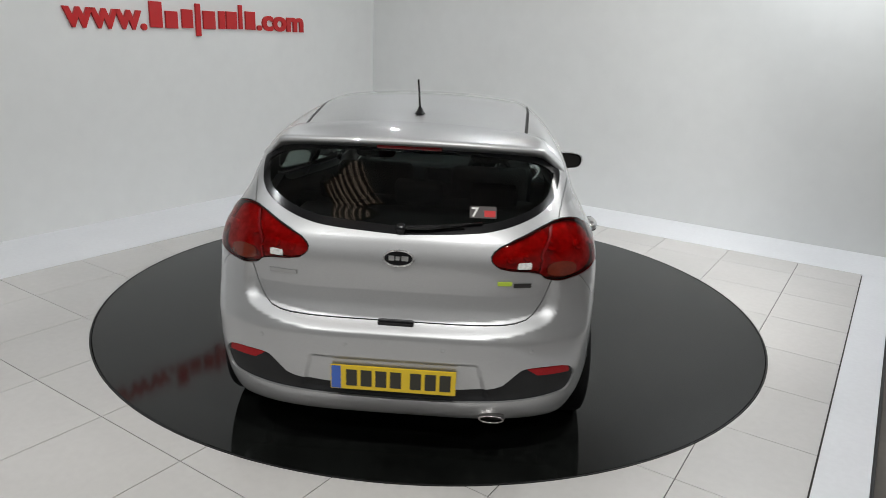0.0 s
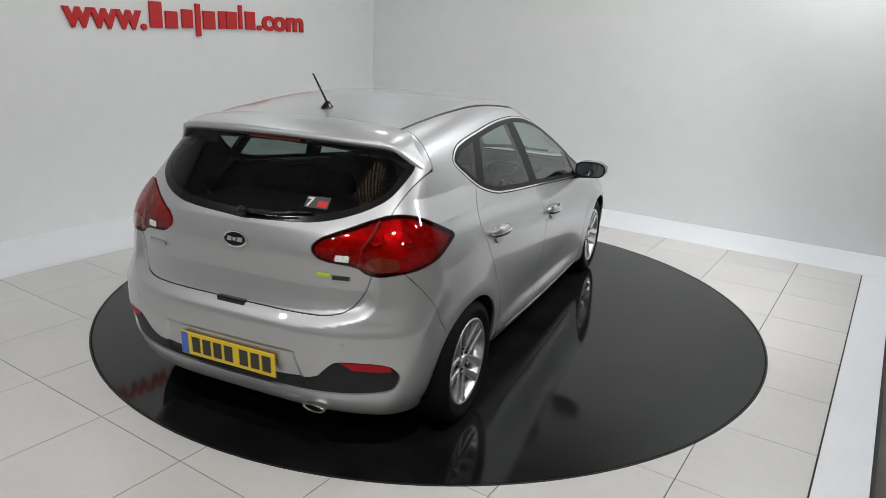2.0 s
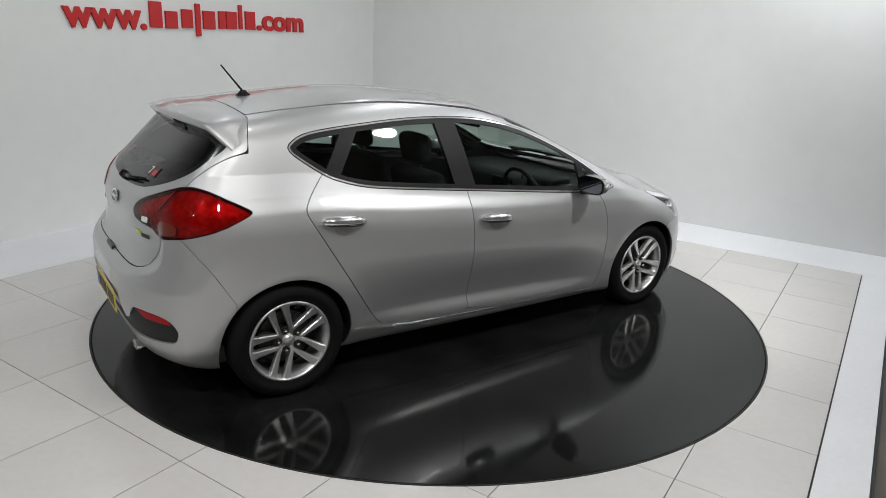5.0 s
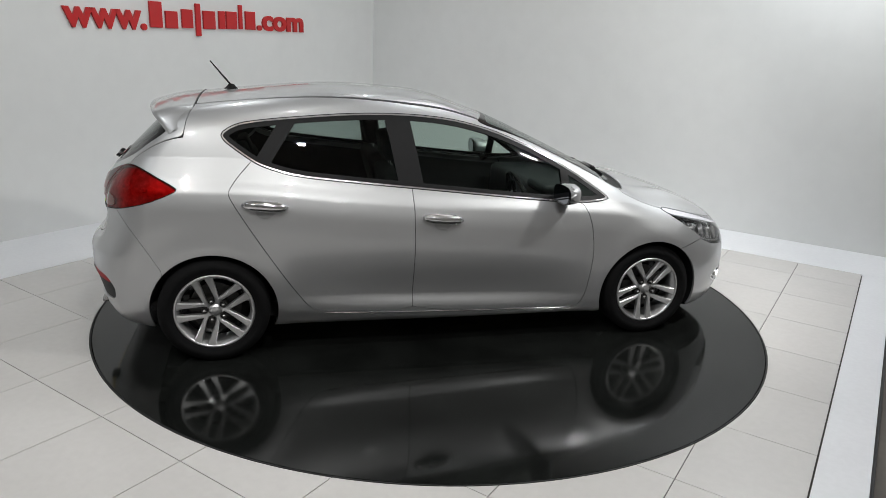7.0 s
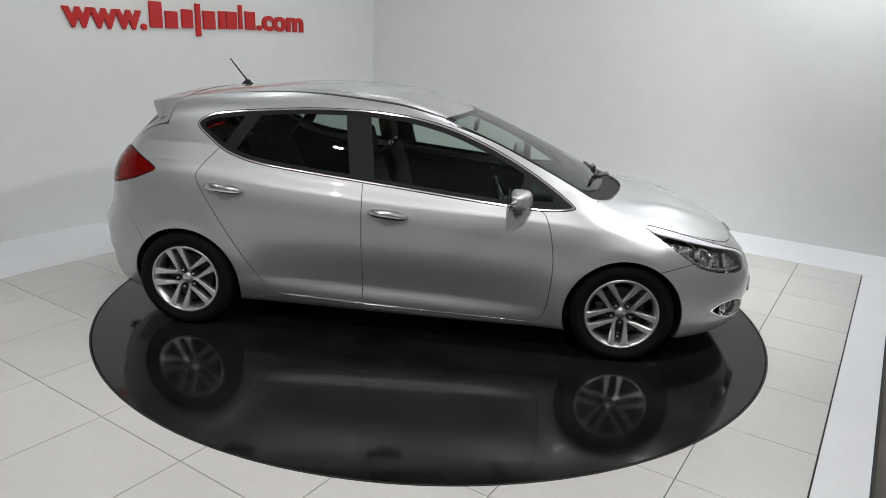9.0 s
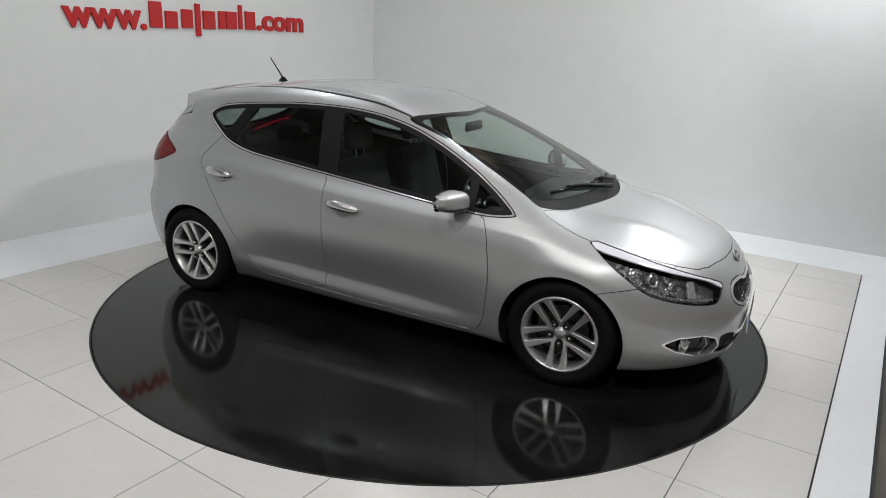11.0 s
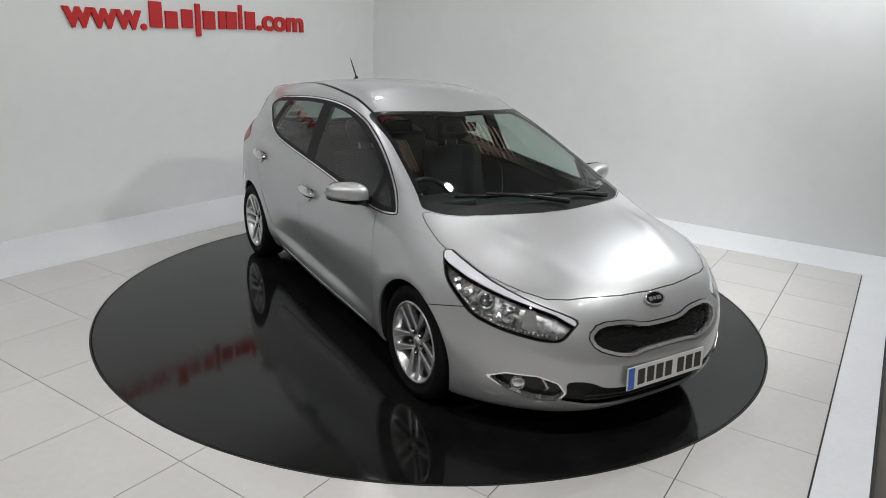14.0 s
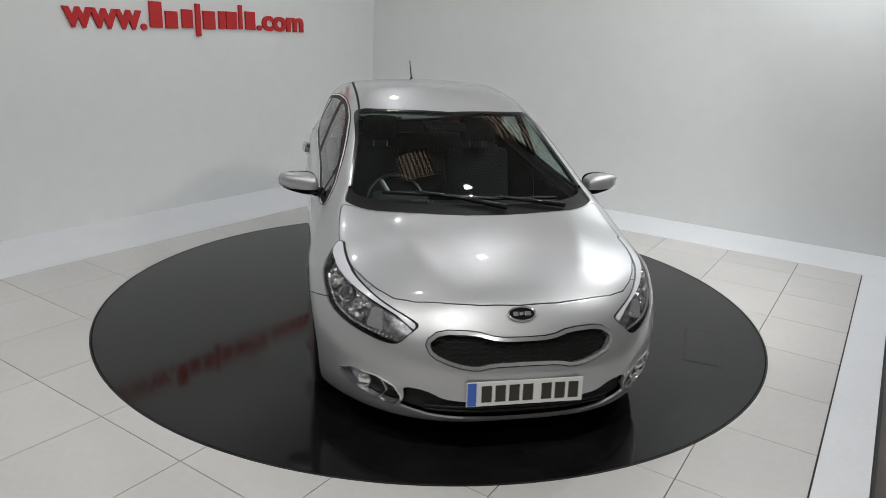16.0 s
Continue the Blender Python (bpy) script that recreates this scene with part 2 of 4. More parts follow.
U_FAR, V_NEAR = 7.5, -9.0
slab("wall_left", U_WALL - 0.15, U_WALL, V_NEAR, V_WALL, -0.1, CEILING, WALL, "smooth white painted showroom wall", "wall")
slab("wall_back", U_WALL - 0.15, U_FAR, V_WALL, V_WALL + 0.15, -0.1, CEILING, WALL, "smooth white painted showroom wall", "wall")
# the next three are out of view, added to bound and bounce the light
slab("wall_right", U_FAR, U_FAR + 0.15, V_NEAR, V_WALL, -0.3, CEILING, REAR_WALL, "unseen plain grey wall added to close the hall", "wall")
slab("wall_front", U_WALL - 0.15, U_FAR + 0.15, V_NEAR - 0.15, V_NEAR, -0.3, CEILING, REAR_WALL, "unseen plain grey wall added to close the hall", "wall")
slab("ceiling", U_WALL - 0.15, U_FAR + 0.15, V_NEAR - 0.15, V_WALL + 0.15, CEILING, CEILING + 0.1, REAR_WALL, "unseen plain grey ceiling added over the hall", "ceiling")
slab("floor", U_WALL - 0.15, U_FAR, V_NEAR, V_WALL, -0.4, -0.045, DARK_FLOOR, "dark brown floor beyond the stage", "floor")
slab("border_left", U_WALL, -2.578, V_NEAR + 0.1, V_WALL, -0.04, 0.0, BORDER, "white painted border strip along the wall", "floor")
slab("border_back", -2.575, 2.792, 2.7835, V_WALL, -0.04, 0.0, BORDER, "white painted border strip along the wall", "floor")
slab("border_right", U_RIGHT + 0.006, 2.792, V_NEAR + 0.1, 2.782, -0.04, 0.0, BORDER, "white painted border strip beside the tiles", "floor")
slab("trim", 2.795, 2.807, V_NEAR + 0.1, V_WALL, -0.044, 0.006, BLACK, "black edging of the stage", "trim")


# ---------------------------------------------------------------- turntable
def theta(t):
    return 85.80 - 10.3035 * t


def make_turntable():
    thing = new("turntable")
    tagged(thing, "round black glossy vehicle turntable set flush in the tiles", "turntable")
    part("disc", lathe_bm([(0, 0.0), (1.2, 0.0), (DISC_R - 0.012, 0.0), (DISC_R - 0.008, -0.004), (DISC_R - 0.008, -0.03), (0, -0.03)], 160), DISC, thing, "glossy black turntable top")
    part("edge_ring", lathe_bm([(DISC_R - 0.006, -0.03), (DISC_R - 0.006, 0.001), (DISC_R, 0.001), (DISC_R, -0.03)], 160), RUBBER, thing, "black rubber edge")
    # flush hatch in the top
    hatch = part("hatch", box_bm((-0.265, -0.110, -0.004), (0.265, 0.110, 0.0015), 0.001), RUBBER, thing, "flush rectangular service hatch")
    hatch.matrix_local = Matrix.Translation((1.053, 1.535, 0.0)) @ pose(0, 0, 0, 0, 0, -32.5)
    part("hatch_lid", box_bm((-0.253, -0.098, -0.003), (0.253, 0.098, 0.0025), 0.001), DISC, hatch)
    return thing


turntable = make_turntable()


def make_downlight(x, y):
    """An assumed recessed ceiling lamp, out of view: rim, reflector bowl."""
    thing = part("downlight_fitting", lathe_bm([(0.105, -0.005), (0.125, -0.012), (0.135, -0.004), (0.135, 0.0)], 32), WALL)
    thing.location = (x, y, CEILING)
    tagged(thing, "assumed round white recessed ceiling downlight, out of view", "ceiling light", "hall downlights")
    part("bowl", lathe_bm([(0.105, -0.005), (0.095, 0.03), (0.0, 0.03)], 32), CHROME, thing, "bright reflector bowl")


for x, y, power, colour in DOWN_AND_FILL_LIGHTS:
    make_downlight(x, y)


# rooflights with brown timber slats, seen mirrored in the windscreen
GLOW = bpy.data.materials.new("rooflight_glow")
GLOW.use_nodes = True
GLOW.node_tree.nodes["Principled BSDF"].inputs["Base Color"].default_value = (0.6, 0.5, 0.4, 1)
GLOW.node_tree.nodes["Principled BSDF"].inputs["Emission Color"].default_value = (1.0, 0.80, 0.62, 1)
GLOW.node_tree.nodes["Principled BSDF"].inputs["Emission Strength"].default_value = 1.0
TIMBER = material("timber", (0.16, 0.10, 0.06), 0.6, grain=0.3, scale=30, stain=0.2)


def make_rooflight(x, y, turn, size):
    thing = part("rooflight", box_bm((-0.42, -0.42, -0.012), (0.42, 0.42, 0.0)), GLOW)
    thing.matrix_world = Matrix.Translation((x, y, CEILING - 0.004)) @ pose(0, 0, 0, 0, 0, turn) @ Matrix.Diagonal((size, size, 1, 1))
    tagged(thing, "square rooflight behind brown timber slats", "rooflight", "ceiling rooflights")
    for k in range(8):
        u = -0.39 + 0.111 * k
        part("slat", box_bm((u - 0.018 - 0.006 * (k % 3), -0.44, -0.05), (u + 0.018, 0.44, -0.014), 0.004), TIMBER, thing)
    for a in (-0.44, 0.44):
        part("frame_side", box_bm((-0.45, a - 0.02, -0.055), (0.45, a + 0.02, 0.0), 0.004), TIMBER, thing)


for x, y, turn, size in ((-0.15, 0.80, 20, 0.62), (1.40, 2.25, 20, 1.0), (-1.10, -2.50, 20, 0.7)):
    make_rooflight(x, y, turn, size)


# ---------------------------------------------------------------- the car's body as one smooth form
def curve(*knots):
    """A smooth monotone curve through (position, value) knots."""
    xs, ys = np.array(knots, float).T
    h, d = np.diff(xs), np.diff(ys) / np.diff(xs)
    m = np.concatenate([[d[0]], np.where(d[:-1] * d[1:] > 0, 2 * d[:-1] * d[1:] / np.where(d[:-1] + d[1:] == 0, 1, d[:-1] + d[1:]), 0), [d[-1]]])

    def at(x):
        x = np.asarray(x, float)
        i = np.clip(np.searchsorted(xs, x) - 1, 0, len(h) - 1)
        s = (x - xs[i]) / h[i]
        inner = ((1 + 2 * s) * (1 - s) ** 2 * ys[i] + s * (1 - s) ** 2 * h[i] * m[i] + s * s * (3 - 2 * s) * ys[i + 1] + s * s * (s - 1) * h[i] * m[i + 1])
        return np.where(s < 0, ys[0] + m[0] * (x - xs[0]), np.where(s > 1, ys[-1] + m[-1] * (x - xs[-1]), inner))

    return at


TOP = curve((-2.2, 1.24), (-1.66, 1.366), (-1.2, 1.436), (-0.55, 1.486), (-0.1, 1.465), (0.28, 1.362), (0.75, 1.167), (1.10, 1.004), (1.18, 0.965),
            (1.33, 0.915), (1.6, 0.868), (1.85, 0.792), (2.02, 0.715), (2.14, 0.61), (2.3, 0.40))
CROWN = curve((-2.0, 0.10), (-1.2, 0.09), (0.2, 0.12), (1.1, 0.10), (1.5, 0.13), (2.0, 0.18))
BELT = curve((-2.1, 1.03), (-1.3, 1.03), (-0.6, 0.975), (0.0, 0.925), (1.0, 0.875), (1.5, 0.80), (2.2, 0.62))
SIDE = curve((-0.80, 0.808), (-0.72, 0.846), (-0.62, 0.868), (-0.50, 0.880), (-0.30, 0.891), (-0.18, 0.885), (-0.08, 0.862), (0.0, 0.818), (0.06, 0.793), (0.20, 0.734), (0.33, 0.670), (0.45, 0.600), (0.6, 0.50))
PLAN = curve((-2.1, 0.895), (-1.7, 0.942), (-1.3, 0.988), (-0.6, 1.0), (0.6, 1.0), (1.3, 1.0), (1.8, 0.985), (2.2, 0.95))
CABIN = curve((-2.0, 0.93), (-1.4, 0.975), (-0.5, 1.0), (0.3, 0.985), (1.0, 0.965), (1.6, 1.0))
NOSE = curve((0.10, 2.06), (0.18, 2.15), (0.30, 2.195), (0.42, 2.20), (0.55, 2.175), (0.66, 2.13), (0.75, 2.09), (0.95, 1.95))
TAIL = curve((0.15, -1.86), (0.25, -1.955), (0.36, -1.995), (0.50, -2.022), (0.60, -2.02), (0.66, -1.998), (0.73, -1.970), (0.80, -1.956), (0.90, -1.942), (0.98, -1.905), (1.10, -1.80), (1.32, -1.585), (1.5, -1.42))
SILL = 0.155


def smooth_max(a, b, k):
    h = np.clip(0.5 + 0.5 * (a - b) / k, 0, 1)
    return b + (a - b) * h + k * h * (1 - h)


def body_field(p):
    x, y, z = p[:, 0], np.abs(p[:, 1]), p[:, 2]
    rel = z - BELT(x)
    upper = np.clip(rel / 0.1, 0, 1)
    wide = SIDE(rel) * PLAN(x) * (1 + upper * (CABIN(x) - 1))
    for cx in (-1.325, 1.325):
        r = np.hypot(x - cx, z - 0.295)
        wide = wide + 0.013 * np.exp(-((r - 0.36) / 0.075) ** 2) * (rel < 0.05)
    low = z - 0.340 + 0.035 * x
    wide = wide - 0.033 * np.exp(-(low / np.where(low > 0, 0.155, 0.055)) ** 2) * np.exp(-((x + 0.05) / 0.80) ** 4)
    side = y - wide
    bonnet = np.clip((x - 1.25) / 0.3, 0, 1)
    ridge = 0.017 * np.exp(-((y - 0.52 + 0.28 * (x - 1.3)) / 0.075) ** 2) * bonnet * np.clip((1.98 - x) / 0.35, 0, 1)
    top = (z - (TOP(x) - CROWN(x) * y * y * (1 + 0.6 * y * y) + ridge)) * 0.9
    front = (x - (NOSE(z) - 0.80 * y ** 3.1)) * 0.8
    # the tailgate lies behind the lip of the bumper, the number plate in a shallow hollow
    lip = np.clip((smooth_max(0.672 + 0.35 * y ** 4 - z, y - 0.618, 0.06) + 0.002) / 0.052, 0, 1)
    lip = 1 - 0.6 * lip - 0.4 * lip * lip * (3 - 2 * lip)
    gate = lip * np.clip((1.0 - z) / 0.22, 0, 1)
    hollow = np.clip((0.345 + 0.25 * (0.56 - z) - y) / 0.022, 0, 1) * np.clip((0.523 - z) / 0.020, 0, 1) * np.clip((z - 0.335) / 0.02, 0, 1)
    rear = (TAIL(z) + 0.034 * gate + 0.014 * hollow + 0.50 * y ** 4 - x) * 0.85
    f = smooth_max(side, top, 0.10)
    f = smooth_max(f, front, 0.10)
    f = smooth_max(f, rear, 0.07)
    return smooth_max(f, (SILL + 0.085 * np.clip(-x - 1.5, 0, 0.5) - z), 0.05)


def body_mesh():
    """Half of the body, y >= 0, as a dense triangle mesh."""
    def grid(a, b):
        return [g.ravel() for g in np.meshgrid(a, b, indexing="ij")], (len(a), len(b))

    X0, X1, Y1, Z0, Z1 = -2.3, 2.45, 1.05, 0.0, 1.7
    gx, gy, gz = np.linspace(X0, X1, 300), np.linspace(0, Y1, 80), np.linspace(Z0, Z1, 120)
    verts, quads, base = [], [], 0

    def face(a, b, make, flip):
        nonlocal base
        (ga, gb), (na, nb) = grid(a, b)
        verts.append(np.stack(make(ga, gb), 1))
        i = (np.arange(na - 1)[:, None] * nb + np.arange(nb - 1)[None]).ravel() + base
        q = np.stack([i, i + nb, i + nb + 1, i + 1], 1)
        quads.append(q[:, ::-1] if flip else q)
        base += na * nb

    one = np.ones_like
    face(gx, gz, lambda a, b: (a, one(a) * Y1, b), True)
    face(gx, gy, lambda a, b: (a, b, one(a) * Z1), False)
    face(gx, gy, lambda a, b: (a, b, one(a) * Z0), True)
    face(gy, gz, lambda a, b: (one(a) * X1, a, b), False)
    face(gy, gz, lambda a, b: (one(a) * X0, a, b), True)
    box, quads = np.vstack(verts), np.vstack(quads)
    key, idx, inv = np.unique(np.round(box, 5), axis=0, return_index=True, return_inverse=True)
    box, quads = box[idx], inv.ravel()[quads]
    origin = np.stack([np.clip(box[:, 0] * 0.66, -1.45, 1.55), np.zeros(len(box)), 0.56 + 0.10 * np.clip(-box[:, 0] / 1.5, -1, 1)], 1)
    lo, hi = np.zeros(len(box)), np.ones(len(box))
    for _ in range(26):
        mid = 0.5 * (lo + hi)
        out = body_field(origin + mid[:, None] * (box - origin)) > 0
        hi, lo = np.where(out, mid, hi), np.where(out, lo, mid)
    v = origin + (0.5 * (lo + hi))[:, None] * (box - origin)
    n = np.stack([(body_field(v + d) - body_field(v - d)) for d in np.eye(3) * 0.002], 1)
    n[:, 1] = np.where(v[:, 1] < 1e-6, 0, n[:, 1])
    n /= np.linalg.norm(n, axis=1, keepdims=True)
    t = np.vstack([quads[:, [0, 1, 2]], quads[:, [0, 2, 3]]])
    fn = np.cross(v[t[:, 1]] - v[t[:, 0]], v[t[:, 2]] - v[t[:, 0]])
    wrong = np.sum(fn * n[t].mean(1), 1) < 0
    t[wrong] = t[wrong][:, ::-1]
    return v, n, t


def bisect(make, lo, hi, count=30):
    """The place between lo (inside) and hi (outside) where the body's surface lies."""
    lo, hi = np.asarray(lo, float).copy(), np.asarray(hi, float).copy()
    for _ in range(count):
        mid = 0.5 * (lo + hi)
        out = body_field(make(mid)) > 0
        hi, lo = np.where(out, mid, hi), np.where(out, lo, mid)
    return 0.5 * (lo + hi)


def on_top(x, y):
    x, y = np.broadcast_arrays(np.atleast_1d(np.asarray(x, float)), np.atleast_1d(np.asarray(y, float)))
    return bisect(lambda z: np.stack([x, y, z], 1), np.full(x.shape, 0.5), np.full(x.shape, 1.7))


def on_side(x, z):
    x, z = np.broadcast_arrays(np.atleast_1d(np.asarray(x, float)), np.atleast_1d(np.asarray(z, float)))
    return bisect(lambda y: np.stack([x, y, z], 1), np.full(x.shape, 0.0), np.full(x.shape, 1.2))


def on_nose(y, z):
    y, z = np.broadcast_arrays(np.atleast_1d(np.asarray(y, float)), np.atleast_1d(np.asarray(z, float)))
    return bisect(lambda x: np.stack([x, y, z], 1), np.full(y.shape, 1.2), np.full(y.shape, 2.6))


def on_tail(y, z):
    y, z = np.broadcast_arrays(np.atleast_1d(np.asarray(y, float)), np.atleast_1d(np.asarray(z, float)))
    return bisect(lambda x: np.stack([x, y, z], 1), np.full(y.shape, -1.2), np.full(y.shape, -2.6))


def normal_at(q):
    q = np.atleast_2d(np.asarray(q, float))
    n = np.array([float((body_field(q + d) - body_field(q - d))[0]) for d in np.eye(3) * 0.003])
    return Vector(n / np.linalg.norm(n))


def surface_frame(q, lift=0.0, up=(0, 0, 1)):
    """A pose on the body: z outwards, y as near to up as it can be."""
    z = normal_at(q)
    x = Vector(up).cross(z).normalized()
    y = z.cross(x)
    m = Matrix((x, y, z)).transposed().to_4x4()
    m.translation = Vector(q) + lift * z
    return m


def moved(mesh, d):
    return mesh[0] + d * mesh[1], mesh[1], mesh[2]


def flipped(mesh):
    return mesh[0], -mesh[1], mesh[2][:, ::-1]


GAPS = []


def take(mesh, field, gap=0.0042):
    """Cuts the region field < 0 out of a mesh with a dark joint round it. Returns the piece and the rest."""
    if not gap:
        return split(mesh, field(mesh[0]))
    piece, rest = split(mesh, field(mesh[0]) + gap / 2)
    band, rest = split(rest, field(rest[0]) - gap / 2)
    GAPS.append(band)
    return piece, rest


def side_region(points, rounds=0, y_min=0.3, grow=0.0):
    q = rounded(points, rounds)
    return lambda v: np.where(v[:, 1] > y_min, sdf(q, v[:, 0], v[:, 2]) - grow, 0.3)


def half_region(points, rounds, mask, axes=(1, 2), grow=0.0):
    """An outline given for one half, in y and z (or x and y), closed over the middle."""
    pts = np.array(points, float)
    k = 0 if axes == (1, 2) else 1
    other = pts[::-1].copy()
    other[:, k] *= -1
    q = rounded(np.vstack([pts, other]), rounds)
    return lambda v: np.where(mask(v), sdf(q, v[:, axes[0]], v[:, axes[1]]) - grow, 0.3)


DLO = [(-1.280, 1.240), (-1.185, 1.306), (-1.01, 1.332), (-0.573, 1.366), (-0.228, 1.366), (0.034, 1.342), (0.279, 1.285), (0.522, 1.190),
       (0.766, 1.067), (1.030, 0.893), (0.98, 0.877), (0.832, 0.865), (0.491, 0.890), (-0.235, 0.963), (-0.6, 1.0), (-0.878, 1.032), (-1.049, 1.082), (-1.134, 1.132)]
FRONT_DOOR = [(-0.232, 1.10), (-0.215, 0.784), (-0.212, 0.368), (-0.2125, 0.232), (0.80, 0.206), (0.855, 0.225), (0.888, 0.303), (0.906, 0.50), (0.904, 0.616), (0.876, 0.782), (0.828, 0.88), (0.4, 1.0)]
REAR_DOOR = [(-1.0, 1.22), (-1.10, 1.115), (-1.17, 1.040), (-1.216, 0.980), (-1.224, 0.952), (-1.212, 0.920), (-1.112, 0.752), (-0.911, 0.43), (-0.827, 0.309), (-0.78, 0.268), (-0.716, 0.251),
             (-0.2125, 0.232), (-0.212, 0.368), (-0.215, 0.784), (-0.232, 1.10), (-0.6, 1.2)]
HEADLIGHT = [(1.385, 0.820), (1.63, 0.768), (1.83, 0.708), (1.99, 0.652), (2.050, 0.622), (2.066, 0.600), (2.068, 0.548), (2.055, 0.530), (2.02, 0.527), (1.95, 0.538), (1.86, 0.556), (1.74, 0.592), (1.645, 0.658), (1.51, 0.746)]
TAIL_LIGHT = [(-1.535, 0.925), (-1.53, 0.955), (-1.46, 0.994), (-1.14, 1.074), (-1.02, 1.084), (-0.90, 1.068), (-0.69, 0.992), (-0.648, 0.972), (-0.68, 0.952), (-0.80, 0.903), (-1.0, 0.866), (-1.20, 0.848), (-1.255, 0.853), (-1.30, 0.884), (-1.49, 0.896)]
GRILLE = [(0, 0.572), (0.12, 0.574), (0.21, 0.598), (0.36, 0.600), (0.425, 0.556), (0.40, 0.502), (0.30, 0.466), (0.21, 0.453), (0.15, 0.467), (0, 0.469)]
LOW_GRILLE = [(0, 0.300), (0.33, 0.304), (0.42, 0.350), (0.518, 0.352), (0.508, 0.292), (0.528, 0.250), (0.50, 0.238), (0.36, 0.208), (0, 0.196)]
FOG = [(0.775, 0.330), (0.72, 0.366), (0.62, 0.372), (0.545, 0.345), (0.512, 0.292), (0.545, 0.248), (0.63, 0.252), (0.72, 0.285)]
REAR_GLASS_LINE = [(0, 1.345), (0.3, 1.340), (0.55, 1.320), (0.645, 1.272), (0.66, 1.235), (0.625, 1.138), (0.55, 1.090), (0.45, 1.054), (0.325, 1.028), (0, 1.012)]
TAILGATE = [(0, 0.668), (0.325, 0.668), (0.47, 0.674), (0.55, 0.695), (0.60, 0.76), (0.635, 0.87), (0.645, 1.075), (0.665, 1.15), (0.705, 1.25), (0.62, 1.45), (0, 1.6)]
INSERT = [(0, 0.372), (0.43, 0.395), (0.50, 0.47), (0.54, 0.503), (0.73, 0.492), (0.768, 0.43), (0.745, 0.36), (0.70, 0.342), (0.4, 0.325), (0, 0.318)]
SCREEN_OUT = [(0.345, 0), (0.335, 0.10), (0.295, 0.35), (0.235, 0.53), (0.20, 0.595), (0.5, 0.604), (0.6, 0.612), (1.0, 0.675), (1.08, 0.70), (1.12, 0.70), (1.225, 0.575), (1.30, 0.33), (1.345, 0.12), (1.35, 0)]
SCREEN_IN = [(0.372, 0), (0.362, 0.10), (0.325, 0.35), (0.27, 0.54), (0.275, 0.572), (0.6, 0.587), (0.98, 0.648), (1.05, 0.66), (1.13, 0.55), (1.205, 0.3), (1.235, 0)]
BONNET = [(1.355, 0), (1.345, 0.12), (1.303, 0.33), (1.23, 0.575), (1.128, 0.704), (1.145, 0.728), (1.41, 0.750), (1.63, 0.724), (1.83, 0.632), (1.965, 0.512), (2.04, 0.23), (2.052, 0)]
ARCH_R = 0.342


def both(name, mesh, mat, parent, label="", depth=0.0):
    """The piece for each side of the car."""
    out = []
    for m in (mesh, mirrored(mesh)):
        out.append(shell(name, m, mat, parent, label, depth))
    return out


def whole(name, mesh, mat, parent, label="", depth=0.0):
    """A piece that spans the middle of the car."""
    v, n, t = joined(mesh, mirrored(mesh))
    key, idx, inv = np.unique(np.round(v, 5), axis=0, return_index=True, return_inverse=True)
    return shell(name, (v[idx], n[idx], inv.ravel()[t]), mat, parent, label, depth)


RED_LENS = material("red_lens", (0.22, 0.003, 0.006), 0.10, coat=0.7, grain=0.2, scale=30, spec=0.3, bump=0.3, bump_scale=70)
RED_GLASS = glass("red_lens_glass", (0.54, 0.006, 0.010), 0.02, 0.05)
FACETS = material("lamp_facets", (0.78, 0.76, 0.76), 0.30, metal=0.25, grain=0.35, scale=38, bump=0.9, bump_scale=55)
RED_MATT = material("red_reflector", (0.36, 0.006, 0.010), 0.45, spec=0.2, grain=0.2, scale=150)
RED_DARK = material("dark_red_lens", (0.22, 0.005, 0.008), 0.15, coat=1.0, grain=0.1, scale=60)
AMBER = material("amber_lens", (0.13, 0.016, 0.006), 0.15, coat=0.7, grain=0.2, scale=80)
CLEAR = material("clear_lens", (0.75, 0.75, 0.73), 0.12, coat=1.0, grain=0.2, scale=90)
LAMP_GLASS = glass("lamp_glass", (0.93, 0.93, 0.94))
REFLECTOR = material("lamp_reflector", (0.80, 0.80, 0.81), 0.18, metal=0.9, grain=0.35, scale=45, bump=0.8, bump_scale=60)
LAMP_DARK = material("lamp_housing", (0.36, 0.36, 0.365), 0.30, metal=0.85, grain=0.6, scale=40, bump=0.6, bump_scale=50)
LAMP_BULB = material("projector_glass", (0.12, 0.12, 0.13), 0.05, metal=0.5, coat=1.0)
EXHAUST = material("exhaust_steel", (0.38, 0.37, 0.36), 0.25, metal=1.0, grain=0.15, scale=60)
LILAC = material("daylight_strip", (0.66, 0.66, 0.72), 0.25, coat=0.6)
YELLOW = material("yellow_plate", (0.78, 0.54, 0.02), 0.35, grain=0.02, scale=40)
WHITE = material("white_plate", (0.72, 0.72, 0.70), 0.35, grain=0.02, scale=40)
BLUE = material("blue_band", (0.05, 0.13, 0.50), 0.4)
INK = material("plate_ink", (0.03, 0.028, 0.02), 0.5)
GREEN = material("green_badge", (0.45, 0.60, 0.05), 0.4)
DULL = material("brake_metal", (0.06, 0.058, 0.056), 0.5, metal=0.8, grain=0.2, scale=30)
MIRROR = material("mirror_glass", (0.16, 0.17, 0.19), 0.03, metal=1.0)


